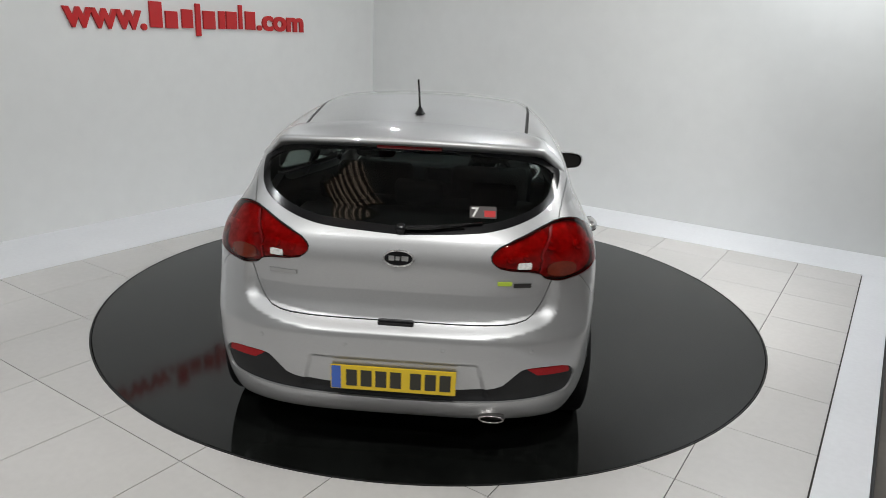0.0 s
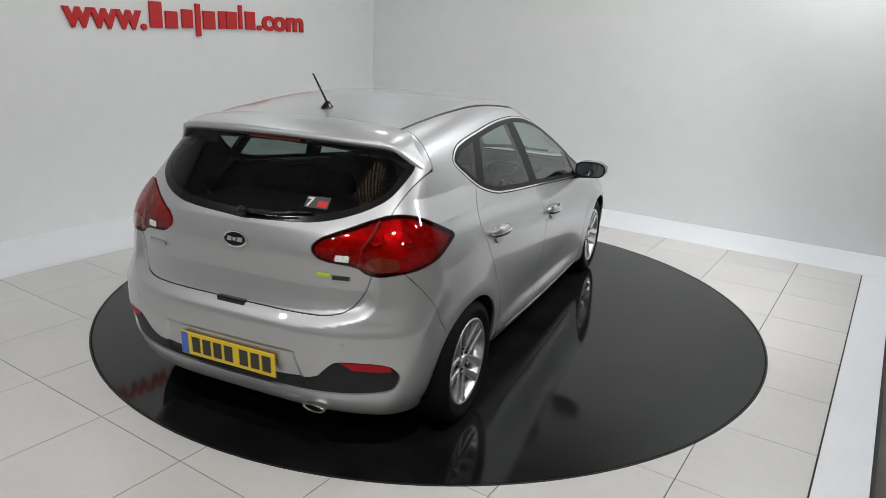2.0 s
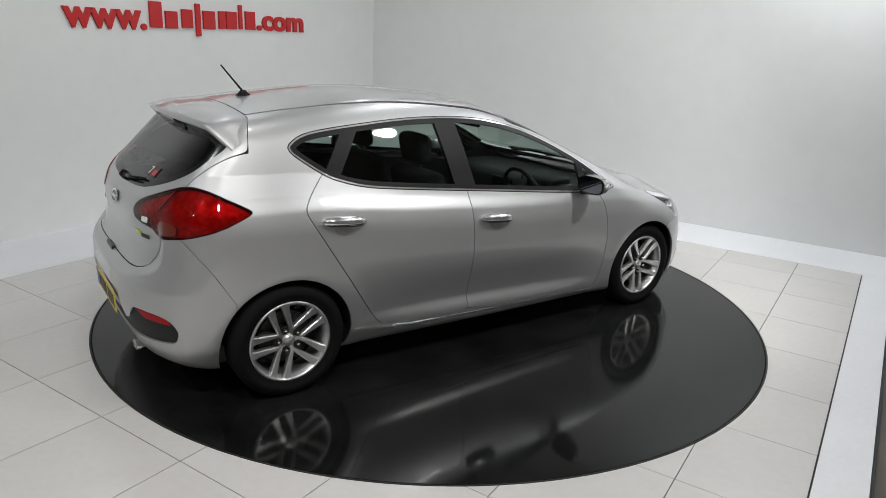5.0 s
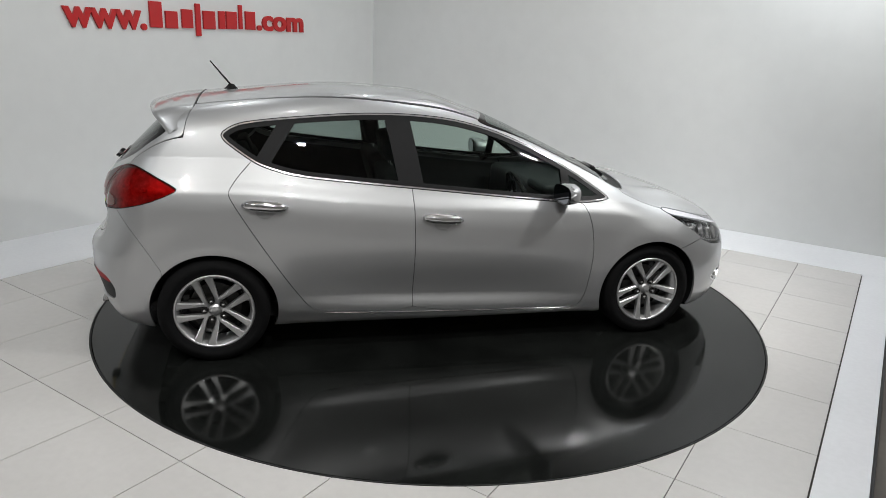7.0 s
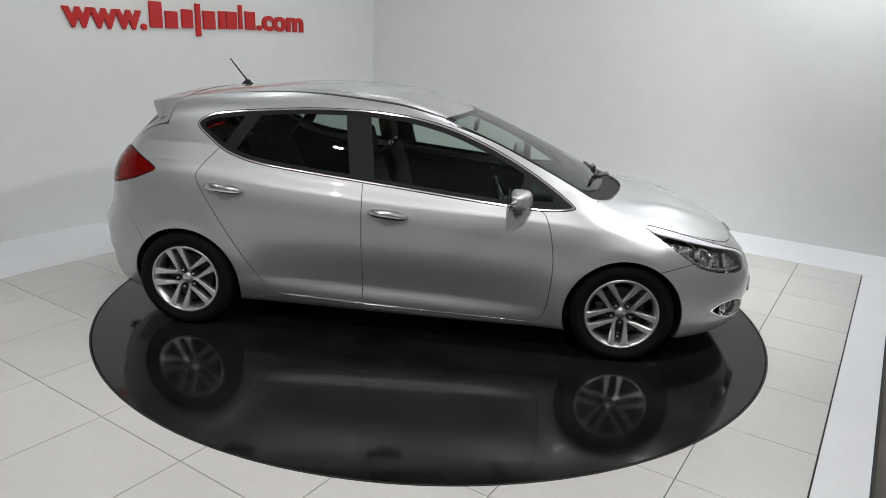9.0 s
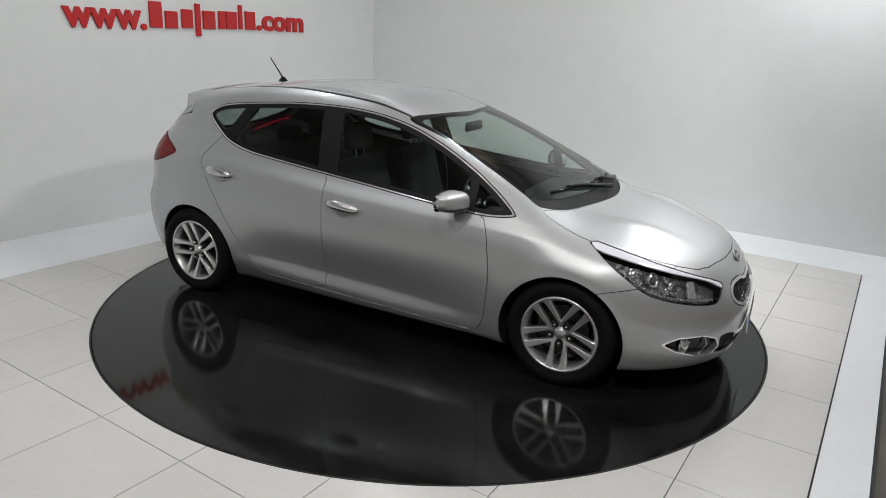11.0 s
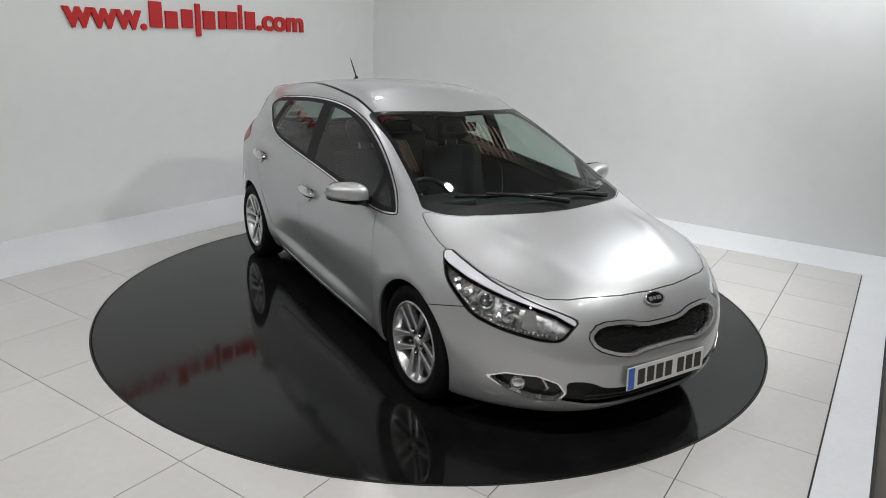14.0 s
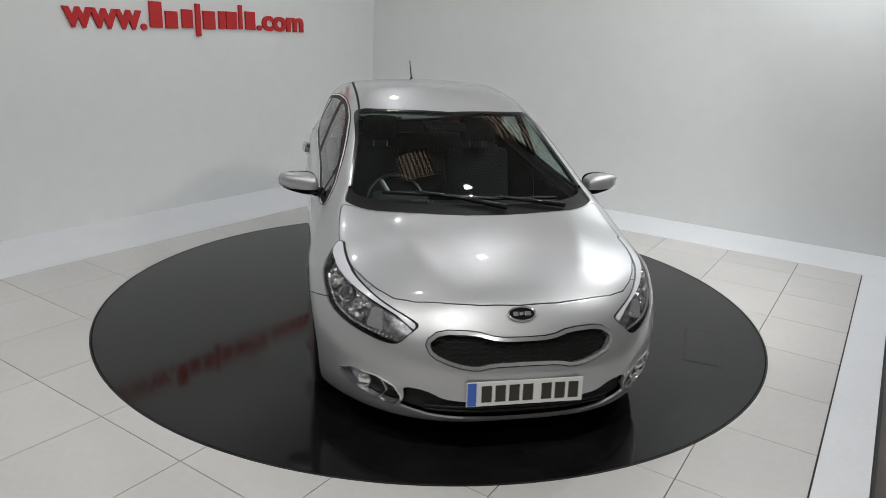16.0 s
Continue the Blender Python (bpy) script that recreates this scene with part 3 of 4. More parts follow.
def make_wheel(parent, x, y_side, start):
    """A wheel with its axis along y, the face towards y_side."""
    wheel = part("wheel", lathe_bm([(0.0, -0.06), (0.075, -0.06), (0.075, 0.050), (0.0, 0.050)], 32, "Y"), DULL, parent, "ten-spoke alloy wheel with a black tyre")
    wheel.location = (x, 0.775 * y_side, 0.297)
    if y_side < 0:
        wheel.rotation_euler = (0, 0, math.pi)
    R, r = 0.299, 0.212
    part("tyre", lathe_bm([(r - 0.004, -0.095), (r + 0.02, -0.100), (R - 0.035, -0.102), (R - 0.012, -0.09), (R, -0.07), (R, 0.07), (R - 0.010, 0.088), (R - 0.034, 0.100),
                           (r + 0.036, 0.101), (r + 0.032, 0.098), (r + 0.014, 0.095), (r, 0.086), (r - 0.006, 0.084)], 72, "Y"), TYRE, wheel, "black road tyre", True)
    part("rim", lathe_bm([(r - 0.002, -0.09), (r - 0.020, -0.085), (r - 0.026, 0.02), (r - 0.024, 0.070), (r - 0.014, 0.080), (r - 0.012, 0.090), (r - 0.003, 0.094), (r + 0.003, 0.090), (r + 0.002, 0.080)], 72, "Y"), ALLOY, wheel, "", True)
    part("brake_disc", lathe_bm([(0.07, 0.0), (0.14, 0.0), (0.14, -0.02), (0.07, -0.02)], 40, "Y"), DULL, wheel, "grey brake disc")
    # closed black disc paints the shade seen between the spokes
    part("brake_drum", lathe_bm([(0.0, -0.045), (0.19, -0.045), (0.192, -0.085), (0.0, -0.085)], 40, "Y"), BLACK, wheel, "black disc standing in for the shade inside the wheel")
    part("caliper", box_bm((0.06, -0.03, -0.05), (0.145, 0.02, 0.05), 0.012), DULL, wheel)
    turn = -1 if y_side < 0 else 1
    for k in range(5):
        mid = radians((start if y_side > 0 else 180 - start) + 72 * k)
        for s in (-1, 1):
            bm = bmesh.new()
            rings = []
            for rad, off, w, d in ((0.036, 0.78, 0.013, 0.060), (0.075, 0.46, 0.0120, 0.070), (0.13, 0.275, 0.0155, 0.077), (0.172, 0.215, 0.0185, 0.084), (0.200, 0.190, 0.0240, 0.090)):
                a = mid + s * off
                c = Vector((rad * math.cos(a), 0, rad * math.sin(a)))
                tang = Vector((-math.sin(a), 0, math.cos(a)))
                up = Vector((0, 1, 0))
                rings.append([bm.verts.new(q) for q in (c - tang * w + up * (d - 0.030), c - tang * w + up * (d - 0.006), c - tang * (w - 0.005) + up * d,
                                                        c + tang * (w - 0.005) + up * d, c + tang * w + up * (d - 0.006), c + tang * w + up * (d - 0.030))])
            for a, b in zip(rings, rings[1:]):
                for i in range(6):
                    bm.faces.new((a[i], a[(i + 1) % 6], b[(i + 1) % 6], b[i]))
            bm.faces.new(rings[0]), bm.faces.new(rings[-1])
            bmesh.ops.recalc_face_normals(bm, faces=bm.faces[:])
            part("spoke", bm, ALLOY, wheel)
        well = part("lug_well", lathe_bm([(0.0, 0.048), (0.0135, 0.048), (0.0145, 0.060), (0.0180, 0.062), (0.0185, 0.04)], 16, "Y"), DULL, wheel, "dark bolt well")
        well.location = (0.056 * math.cos(mid), 0.005, 0.056 * math.sin(mid))
        part("lug_nut", lathe_bm([(0.0, 0.072), (0.0075, 0.071), (0.009, 0.066), (0.009, 0.045)], 6, "Y"), CHROME, well)
    part("hub_cap", lathe_bm([(0.0, 0.073), (0.022, 0.072), (0.028, 0.067), (0.030, 0.058), (0.034, 0.060), (0.036, 0.03)], 32, "Y"), ALLOY, wheel, "", True)
    return wheel


def oval(rx, ry, n=36, power=2.0):
    out = []
    for k in range(n):
        a = 2 * math.pi * k / n
        c, s = math.cos(a), math.sin(a)
        out.append((rx * math.copysign(abs(c) ** (2 / power), c), ry * math.copysign(abs(s) ** (2 / power), s)))
    return out


def make_badge(parent, q):
    """An oval black badge with a chrome ring and plain bars."""
    badge = part("badge", prism_bm(oval(0.060, 0.031), 0.008, 0.002), BLACK, parent, "oval black badge with chrome ring")
    badge.matrix_local = surface_frame(q, 0.001)
    part("ring", tube_bm([(x, y, 0.008) for x, y in oval(0.061, 0.032)], 0.0045, 8, True), CHROME, badge, "", True)
    for a, b, c in ((-0.040, -0.017, 0.010), (-0.012, 0.006, 0.008), (0.012, 0.040, 0.010)):
        part("bar", box_bm((a, -c, 0.006), (b, c, 0.011), 0.002), CHROME, badge)
    return badge


def make_plate(parent, name, m, mat):
    """A number plate with its characters as plain bars."""
    plate = part(name, box_bm((-0.260, -0.0555, 0), (0.260, 0.0555, 0.006), 0.003), mat, parent, "number plate with dark bars and a blue band")
    plate.matrix_local = m
    part("blue_band", box_bm((-0.256, -0.0515, 0.0062), (-0.217, 0.0515, 0.0075)), BLUE, plate, "blue band")
    x = -0.195
    for k in range(7):
        part("bar", box_bm((x, -0.037, 0.0062), (x + 0.046, 0.037, 0.0075)), INK, plate)
        x += 0.061 + (0.022 if k == 3 else 0)
    return plate


def make_handle(parent, x, z, side):
    y = float(on_side(x, z)[0])
    m = surface_frame((x, y, z), 0.0)
    if side < 0:
        m = Matrix.Diagonal((1, -1, 1, 1)) @ m @ Matrix.Diagonal((-1, 1, 1, 1))
    pts, radii = [], []
    for k in range(13):
        s = k / 12 * 2 - 1
        pts.append((0.114 * s, 0.004 - 0.010 * s * (1 if side < 0 else -1), 0.030 - 0.022 * abs(s) ** 3))
        radii.append(0.0300 * (1 - 0.50 * s ** 4))
    bm = tube_bm(pts, radii, 10)
    for v in bm.verts:
        v.co.z = 0.018 + (v.co.z - 0.018) * 0.85
    handle = part("door_handle", bm, HANDLE, parent, "bright satin silver pull handle", True)
    handle.matrix_local = m
    # flat patch, darker than the body, paints the shaded finger recess
    cup = part("finger_guard", prism_bm([(a * 0.62, b - 0.024) for a, b in oval(0.080, 0.036)], 0.004, 0.0015), DULL_SILVER, handle, "darker silver patch painting the shaded finger recess")
    cup.location = (0, 0, 0.001)
    # dark block paints the dark reflection on the handle's upper half
    part("grip_pad", box_bm((-0.062, 0.006, 0.004), (0.068, 0.026, 0.0385), 0.003), SATIN, handle, "dark block standing in for the handle's dark reflection")
    return handle


GRILLE_BLACK = material("grille_black", (0.005, 0.005, 0.005), 0.5, spec=0.2)
HANDLE = material("handle_chrome", (0.66, 0.66, 0.67), 0.16, metal=0.95, coat=0.5)
# darker silver: painted shade of the handle recess; also lettering and wheel spokes
DULL_SILVER = material("recess_shade_and_trim", (0.40, 0.40, 0.405), 0.35, metal=0.8, coat=1.0)


def make_mirror(parent, side):
    """A door mirror: silver cap, black foot, glass to the rear."""
    def blob(lo_x, scale_z, z_shift):
        bm = bmesh.new()
        bmesh.ops.create_uvsphere(bm, u_segments=28, v_segments=18, radius=1.0)
        for v in bm.verts:
            c = v.co.copy()
            c.x, c.y, c.z = [math.copysign(abs(q) ** 0.72, q) for q in c]
            x = c.x * (0.075 if c.x > 0 else 0.040)
            taper = 1 - 0.18 * c.y * 1
            v.co = Vector((0.675 + x - 0.035 * c.y * (c.x > 0), side * (0.945 + 0.115 * c.y), 0.948 + 0.060 * c.z * taper + 0.012 * c.y))
        return bm

    bm = blob(0, 1, 0)
    bmesh.ops.bisect_plane(bm, geom=bm.verts[:] + bm.edges[:] + bm.faces[:], plane_co=(0, 0, 0.918), plane_no=(0, 0, -1), clear_outer=True)
    cap = part("mirror_cap", bm, PAINT, parent, "silver painted door mirror", True)
    bm = blob(0, 1, 0)
    bmesh.ops.bisect_plane(bm, geom=bm.verts[:] + bm.edges[:] + bm.faces[:], plane_co=(0, 0, 0.9178), plane_no=(0, 0, 1), clear_outer=True)
    part("mirror_base", bm, BLACK, cap, "gloss black lower shell", True)
    part("foot", tube_bm([(0.70, side * 0.79, 0.885), (0.695, side * 0.84, 0.895), (0.69, side * 0.90, 0.910)], [0.034, 0.028, 0.024], 10), BLACK, cap, "black mirror foot", True)
    gl = part("mirror_glass", prism_bm(oval(0.093, 0.047, 32, 3.0), 0.004, 0.001), MIRROR, cap, "mirror glass")
    gl.matrix_local = Matrix.Translation((0.633, side * 0.945, 0.950)) @ pose(0, 0, 0, 90, 0, -90 - 4 * side)
    fr = part("mirror_frame", prism_bm(oval(0.104, 0.056, 32, 3.0), 0.004, 0.001), BLACK, cap, "black mirror frame")
    fr.matrix_local = Matrix.Translation((0.6365, side * 0.945, 0.950)) @ pose(0, 0, 0, 90, 0, -90 - 4 * side)
    part("indicator", tube_bm([(0.728, side * 0.93, 0.937), (0.715, side * 1.00, 0.945), (0.69, side * 1.045, 0.955)], 0.0045, 6), CLEAR, cap, "clear indicator strip", True)
    return cap


def make_seat(parent, x, y, width=0.50):
    cushion = part("seat", box_bm((x - 0.26, y - width / 2, 0.30), (x + 0.27, y + width / 2, 0.50), 0.06, 3), CLOTH, parent, "black cloth car seat", True)
    back = box_bm((-0.06, -width / 2 + 0.01, 0.0), (0.07, width / 2 - 0.01, 0.62), 0.05, 3)
    b = part("backrest", back, CLOTH, cushion, "", True)
    b.matrix_local = Matrix.Translation((x - 0.25, y, 0.42)) @ pose(0, 0, 0, 0, -16, 0)
    h = part("headrest", box_bm((-0.05, -0.125, 0.66), (0.045, 0.125, 0.84), 0.045, 3), CLOTH, cushion, "", True)
    h.matrix_local = Matrix.Translation((x - 0.25, y, 0.42)) @ pose(0, 0, 0, 0, -13, 0)
    for s in (-0.05, 0.05):
        post = part("headrest_post", tube_bm([(0, s, 0.58), (0, s, 0.70)], 0.006, 8), CHROME, cushion)
        post.matrix_local = Matrix.Translation((x - 0.25, y, 0.42)) @ pose(0, 0, 0, 0, -14, 0)
    return cushion


def make_car():
    thing = new("car")
    tagged(thing, "silver five-door hatchback with yellow rear plate, parked on turntable", "car")
    m = body_mesh()

    # wheel openings and the dark underside
    for cx in (-1.325, 1.325):
        _, m = split(m, np.where(m[0][:, 1] > 0.5, np.hypot(m[0][:, 0] - cx, m[0][:, 2] - 0.287) - ARCH_R, 0.3))
    under, m = split(m, m[0][:, 2] - 0.168)
    whole("underbody", under, SATIN, thing, "black underbody")

    # side windows
    dlo, m = split(m, side_region(DLO, 2)(m[0]))
    edge, dlo = split(dlo, -(side_region(DLO, 2)(dlo[0]) + 0.005))
    both("window_edge", edge, PILLAR, thing, "thin black outer window seal", 0.006)
    ring, dlo = split(dlo, -(side_region(DLO, 2)(dlo[0]) + 0.0125))
    both("window_trim", moved(ring, 0.002), BRIGHT_TRIM, thing, "bright chrome window surround", 0.006)
    seal, dlo = split(dlo, -(side_region(DLO, 2)(dlo[0]) + 0.036))
    both("window_seal", seal, PILLAR, thing, "black rubber window seal", 0.006)

    def band(v, x_top, x_low, half):
        x, z = v[:, 0], v[:, 2]
        mid = x_low + (x_top - x_low) * (z - 0.95) / 0.40
        return np.abs(x - mid) - half

    b_post, dlo = split(dlo, band(dlo[0], -0.292, -0.222, 0.072))
    c_post, dlo = split(dlo, band(dlo[0], -0.885, -1.150, 0.046))
    a_post, dlo = split(dlo, band(dlo[0], 0.72, 0.735, 0.026))
    both("b_pillar", b_post, PILLAR, thing, "gloss black door pillar", 0.02)
    both("c_pillar", c_post, PILLAR, thing, "black window divider", 0.02)
    both("mirror_triangle", a_post, PILLAR, thing, "black window divider", 0.02)
    for name, lo, hi in (("quarter_glass", -2.0, -1.02), ("rear_door_glass", -1.02, -0.25), ("front_door_glass", -0.25, 0.73), ("front_quarter_glass", 0.73, 2.0)):
        cx = dlo[0][dlo[2]].mean(1)
        lean = cx[:, 0] + (0.66 * (1.15 - cx[:, 2]) if name in ("quarter_glass", "rear_door_glass") else 0) * 1.0
        if name == "quarter_glass":
            keep = lean < -1.02
        elif name == "rear_door_glass":
            keep = (lean >= -1.02) & (cx[:, 0] < -0.25)
        else:
            keep = (cx[:, 0] >= lo) & (cx[:, 0] < hi)
        t = dlo[2][keep]
        if len(t):
            used, inv = np.unique(t, return_inverse=True)
            both(name, (dlo[0][used], dlo[1][used], inv.reshape(-1, 3)), SIDE_GLASS if lo > -0.3 else REAR_GLASS, thing, "tinted side window glass")

    # windscreen and cowl
    front_top = lambda v: (v[:, 2] > 0.80) & (v[:, 0] > 0.0) & (v[:, 0] < 1.6)
    scr, m = split(m, half_region(SCREEN_OUT, 2, front_top, (0, 1))(m[0]))
    pane, frame_mesh = split(scr, half_region(SCREEN_IN, 2, front_top, (0, 1))(scr[0]))
    whole("windscreen", pane, SCREEN_GLASS, thing, "clear windscreen with faint green tint")
    cowl, fr = split(frame_mesh, -(frame_mesh[0][:, 0] - 1.0 - 0.5 * np.clip(0.66 - frame_mesh[0][:, 1], 0, 0.2)))
    whole("screen_frame", fr, BLACK, thing, "black windscreen border", 0.01)
    whole("cowl", moved(cowl, -0.012), GRILLE_BLACK, thing, "black plastic cowl below the windscreen", 0.01)

    # lamps
    head, m = take(m, side_region(HEADLIGHT, 1, 0.36), 0.004)
    tail_field = lambda v: np.where((v[:, 0] < -1.35) & (v[:, 1] > 0.2), sdf(rounded(TAIL_LIGHT, 1), v[:, 0] + v[:, 1], v[:, 2]) * 0.8, 0.3)
    tail, m = take(m, tail_field, 0.004)

    # front openings
    nose = lambda v: (v[:, 0] > 1.95)
    gr, m = take(m, half_region(GRILLE, 1, nose, grow=0.004), 0.005)
    gring, gr = split(gr, -(half_region(GRILLE, 1, nose)(gr[0]) + 0.013))
    whole("grille_surround", moved(gring, 0.006), BRIGHT_TRIM, thing, "chrome grille surround", 0.03)
    grille = whole("grille", moved(gr, -0.035), GAP, thing, "black mesh grille", 0.0)
    low = lambda v: (v[:, 0] > 1.5) & (v[:, 2] < 0.45)
    lg, m = split(m, half_region(LOW_GRILLE, 2, low)(m[0]))
    low_grille = whole("lower_grille", moved(lg, -0.03), GAP, thing, "black lower air intake", 0.0)
    fog, m = split(m, np.where(low(m[0]), sdf(rounded(FOG, 0), m[0][:, 1], m[0][:, 2]), 0.3))

    # glass of the tailgate, inserts of the rear bumper
    back = lambda v: (v[:, 0] < -1.35)
    rg, m = split(m, half_region(REAR_GLASS_LINE, 2, back)(m[0]))
    pane, edge = split(rg, half_region(REAR_GLASS_LINE, 2, back, grow=-0.030)(rg[0]))
    ins, m = split(m, half_region(INSERT, 2, lambda v: v[:, 0] < -1.6)(m[0]))

    # panels
    bonnet, m = take(m, half_region(BONNET, 1, lambda v: (v[:, 2] > 0.6) & (v[:, 0] > 0.9), (0, 1)))
    gate_f = half_region(TAILGATE, 1, back)
    gate, m = take(m, lambda v: np.maximum(gate_f(v), (v[:, 0] + 1.395 + 0.35 * np.clip(v[:, 1] - 0.55, 0, 1))))
    fdoor, m = take(m, side_region(FRONT_DOOR, 1, 0.5))
    rdoor, m = take(m, side_region(REAR_DOOR, 1, 0.5))
    fb, m = take(m, side_region([(1.50, 0.1), (1.50, 0.575), (1.56, 0.592), (1.70, 0.622), (1.85, 0.72), (2.0, 0.74), (2.4, 0.8), (2.4, 0.1)], 0, -0.1))
    rb, m = take(m, side_region([(-1.575, 0.1), (-1.585, 0.54), (-1.68, 0.70), (-1.80, 0.87), (-1.9, 0.875), (-2.3, 0.875), (-2.3, 0.1)], 0, -0.1), 0.0024)
    ditch = lambda v: np.where((v[:, 2] > 1.2), v[:, 1] - np.interp(v[:, 0], [-1.385, -0.87, -0.28, 0.204, 0.4], [0.505, 0.535, 0.546, 0.556, 0.58]), 0.3)
    roof, m = take(m, lambda v: np.maximum(ditch(v), np.maximum(-v[:, 0] - 1.394, v[:, 0] - 0.36)), 0.015)
    fender, m = split(m, np.where(m[0][:, 0] > 0.80, m[0][:, 2] - (1.02 - 0.10 * (m[0][:, 0] - 0.9)), 0.3))

    whole("bonnet", bonnet, PAINT, thing, "", 0.012)
    whole("front_bumper", fb, PAINT, thing, "", 0.012)
    whole("rear_bumper", rb, PAINT, thing, "", 0.012)
    tailgate = whole("tailgate", gate, PAINT, thing, "", 0.012)
    roof_ob = whole("roof", roof, PAINT, thing, "", 0.012)
    front_doors = both("front_door", fdoor, PAINT, thing, "", 0.012)
    rear_doors = both("rear_door", rdoor, PAINT, thing, "", 0.012)
    both("front_wing", fender, PAINT, thing, "", 0.012)
    both("body_side", m, PAINT, thing, "", 0.012)
    whole("panel_joints", moved(joined(*[g for g in GAPS if len(g[2])]), -0.007), GAP, thing, "dark joints between the panels")

    # linings seen through the glass
    lining = moved(joined(roof, m), -0.035)
    lining, _ = split(lining, 0.88 - lining[0][:, 2])
    whole("headliner", flipped(lining), LINER, thing, "grey roof lining")
    cards = moved(joined(fdoor, rdoor), -0.07)
    both("door_card", flipped(cards), CLOTH, thing, "black inner door panels")

    # rear glass
    whole("rear_window", pane, TAIL_GLASS, tailgate, "dark tinted rear window")
    whole("rear_window_border", edge, BLACK, tailgate, "black rear window border", 0.01)

    # rear bumper insert and red reflectors
    red = [(0.545, 0.497), (0.728, 0.487), (0.742, 0.448), (0.60, 0.458)]
    refl, ins2 = split(ins, sdf(red, ins[0][:, 1], ins[0][:, 2]))
    ins_ob = whole("bumper_insert", moved(ins2, -0.010), SATIN, thing, "black grained lower bumper insert", 0.0)
    both("red_reflector", moved(refl, -0.004), RED_MATT, ins_ob, "red rear reflector", 0.01)

    # tail lamps: red lens with an amber and a clear window
    w = lambda v: v[:, 0] + v[:, 1]
    clear, rest = split(tail, sdf([(-1.42, 0.900), (-1.41, 0.925), (-1.34, 0.927), (-1.345, 0.900)], w(tail[0]), tail[0][:, 2]))
    amber, rest = split(rest, sdf(rounded([(-1.255, 0.868), (-1.25, 0.915), (-1.17, 0.930), (-1.07, 0.915), (-1.08, 0.868)], 1), w(rest[0]), rest[0][:, 2]))
    dark, rest = split(rest, polyline_dist([(-1.30, 0.87), (-1.27, 0.96), (-1.15, 1.06)], w(rest[0]), rest[0][:, 2]) - 0.006)
    for k, side_mesh in enumerate((lambda q: q, mirrored)):
        lamp = shell("tail_lamp", side_mesh(moved(rest, 0.004)), RED_GLASS, thing, "red wraparound tail lamp", 0.012)
        shell("lamp_bowl", side_mesh(moved(tail, -0.022)), FACETS, lamp, "faceted chrome reflector behind the red lens")
        for x, z, r in ((-1.44, 0.940, 0.017), (-1.35, 0.950, 0.017), (-1.19, 1.00, 0.030), (-1.00, 0.985, 0.020), (-0.84, 0.975, 0.013)):
            # a small bowl under the lens, found on the body by its girth
            ys = np.linspace(0.35, 0.86, 120)
            y = float(ys[np.argmin(np.abs(on_tail(ys, np.full(120, z)) + ys - x))])
            q = Vector((float(on_tail(y, z)[0]), y, z))
            nrm = normal_at(q)
            mm = nrm.to_track_quat("Z", "Y").to_matrix().to_4x4()
            mm.translation = q - 0.020 * nrm
            bowl = part("bulb_bowl", lathe_bm([(0.0, 0.012), (r * 0.3, 0.010), (r * 0.45, 0.002), (r, 0.014), (r * 1.08, 0.013), (r * 1.1, 0.0)], 20), FACETS, lamp, "round bright bulb bowl", True)
            bowl.matrix_local = Matrix.Diagonal((1, 1 - 2 * k, 1, 1)) @ mm @ Matrix.Diagonal((1, 1 - 2 * k, 1, 1))
        shell("amber_window", side_mesh(moved(amber, 0.004)), AMBER, lamp, "amber indicator window", 0.005)
        shell("clear_window", side_mesh(moved(clear, 0.004)), CLEAR, lamp, "clear reversing lamp window", 0.005)
        shell("lens_joint", side_mesh(moved(dark, 0.002)), RED_DARK, lamp, "dark red joint", 0.005)

    # headlamps: clear lens, pale strip on top, reflector and projectors behind
    top_edge = curve((1.395, 0.816), (1.63, 0.768), (1.83, 0.708), (1.99, 0.652), (2.07, 0.60))
    thick = lambda x: np.interp(x, [1.4, 1.5, 1.65, 1.9, 2.05], [0.018, 0.027, 0.025, 0.015, 0.008])
    strip, cave = split(head, np.where(head[0][:, 2] > 0, (top_edge(head[0][:, 0]) - thick(head[0][:, 0])) - head[0][:, 2], 0.3))
    for k, side_mesh in enumerate((lambda q: q, mirrored)):
        s = 1 if k == 0 else -1
        lamp = shell("headlamp", side_mesh(moved(cave, -0.05)), LAMP_DARK, thing, "projector headlamp behind a clear lens", 0.0)
        shell("lamp_lens", side_mesh(moved(cave, 0.002)), LAMP_GLASS, lamp, "clear polycarbonate lens")
        shell("daylight_strip", side_mesh(moved(strip, 0.001)), LILAC, lamp, "pale daylight strip along the top", 0.01)
        def seat_in_lamp(ob, x, z, lift, lean=(1, 0.1, 0.05), mix=0.5, spin=0.0):
            y = float(on_side(x, z)[0])
            nrm = normal_at((x, y, z))
            dirn = (nrm * (1 - mix) + Vector(lean) * mix).normalized()
            mm = dirn.to_track_quat("Z", "Y").to_matrix().to_4x4() @ pose(0, 0, 0, 0, 0, spin)
            mm.translation = Vector((x, y, z)) + lift * nrm
            ob.matrix_local = Matrix.Diagonal((1, s, 1, 1)) @ mm @ Matrix.Diagonal((1, s, 1, 1))

        # dark projector, a bright bowl, and a squared reflector at the inner end
        for x, z, r, core in ((1.765, 0.668, 0.040, LAMP_BULB), (1.665, 0.695, 0.027, REFLECTOR)):
            bowl = part("projector", lathe_bm([(r * 0.72, 0.0), (r * 0.82, 0.006), (r * 0.95, 0.010), (r * 1.0, 0.004), (r * 1.0, -0.02)], 28), LAMP_DARK, lamp, "dark projector collar", True)
            seat_in_lamp(bowl, x, z, -0.034)
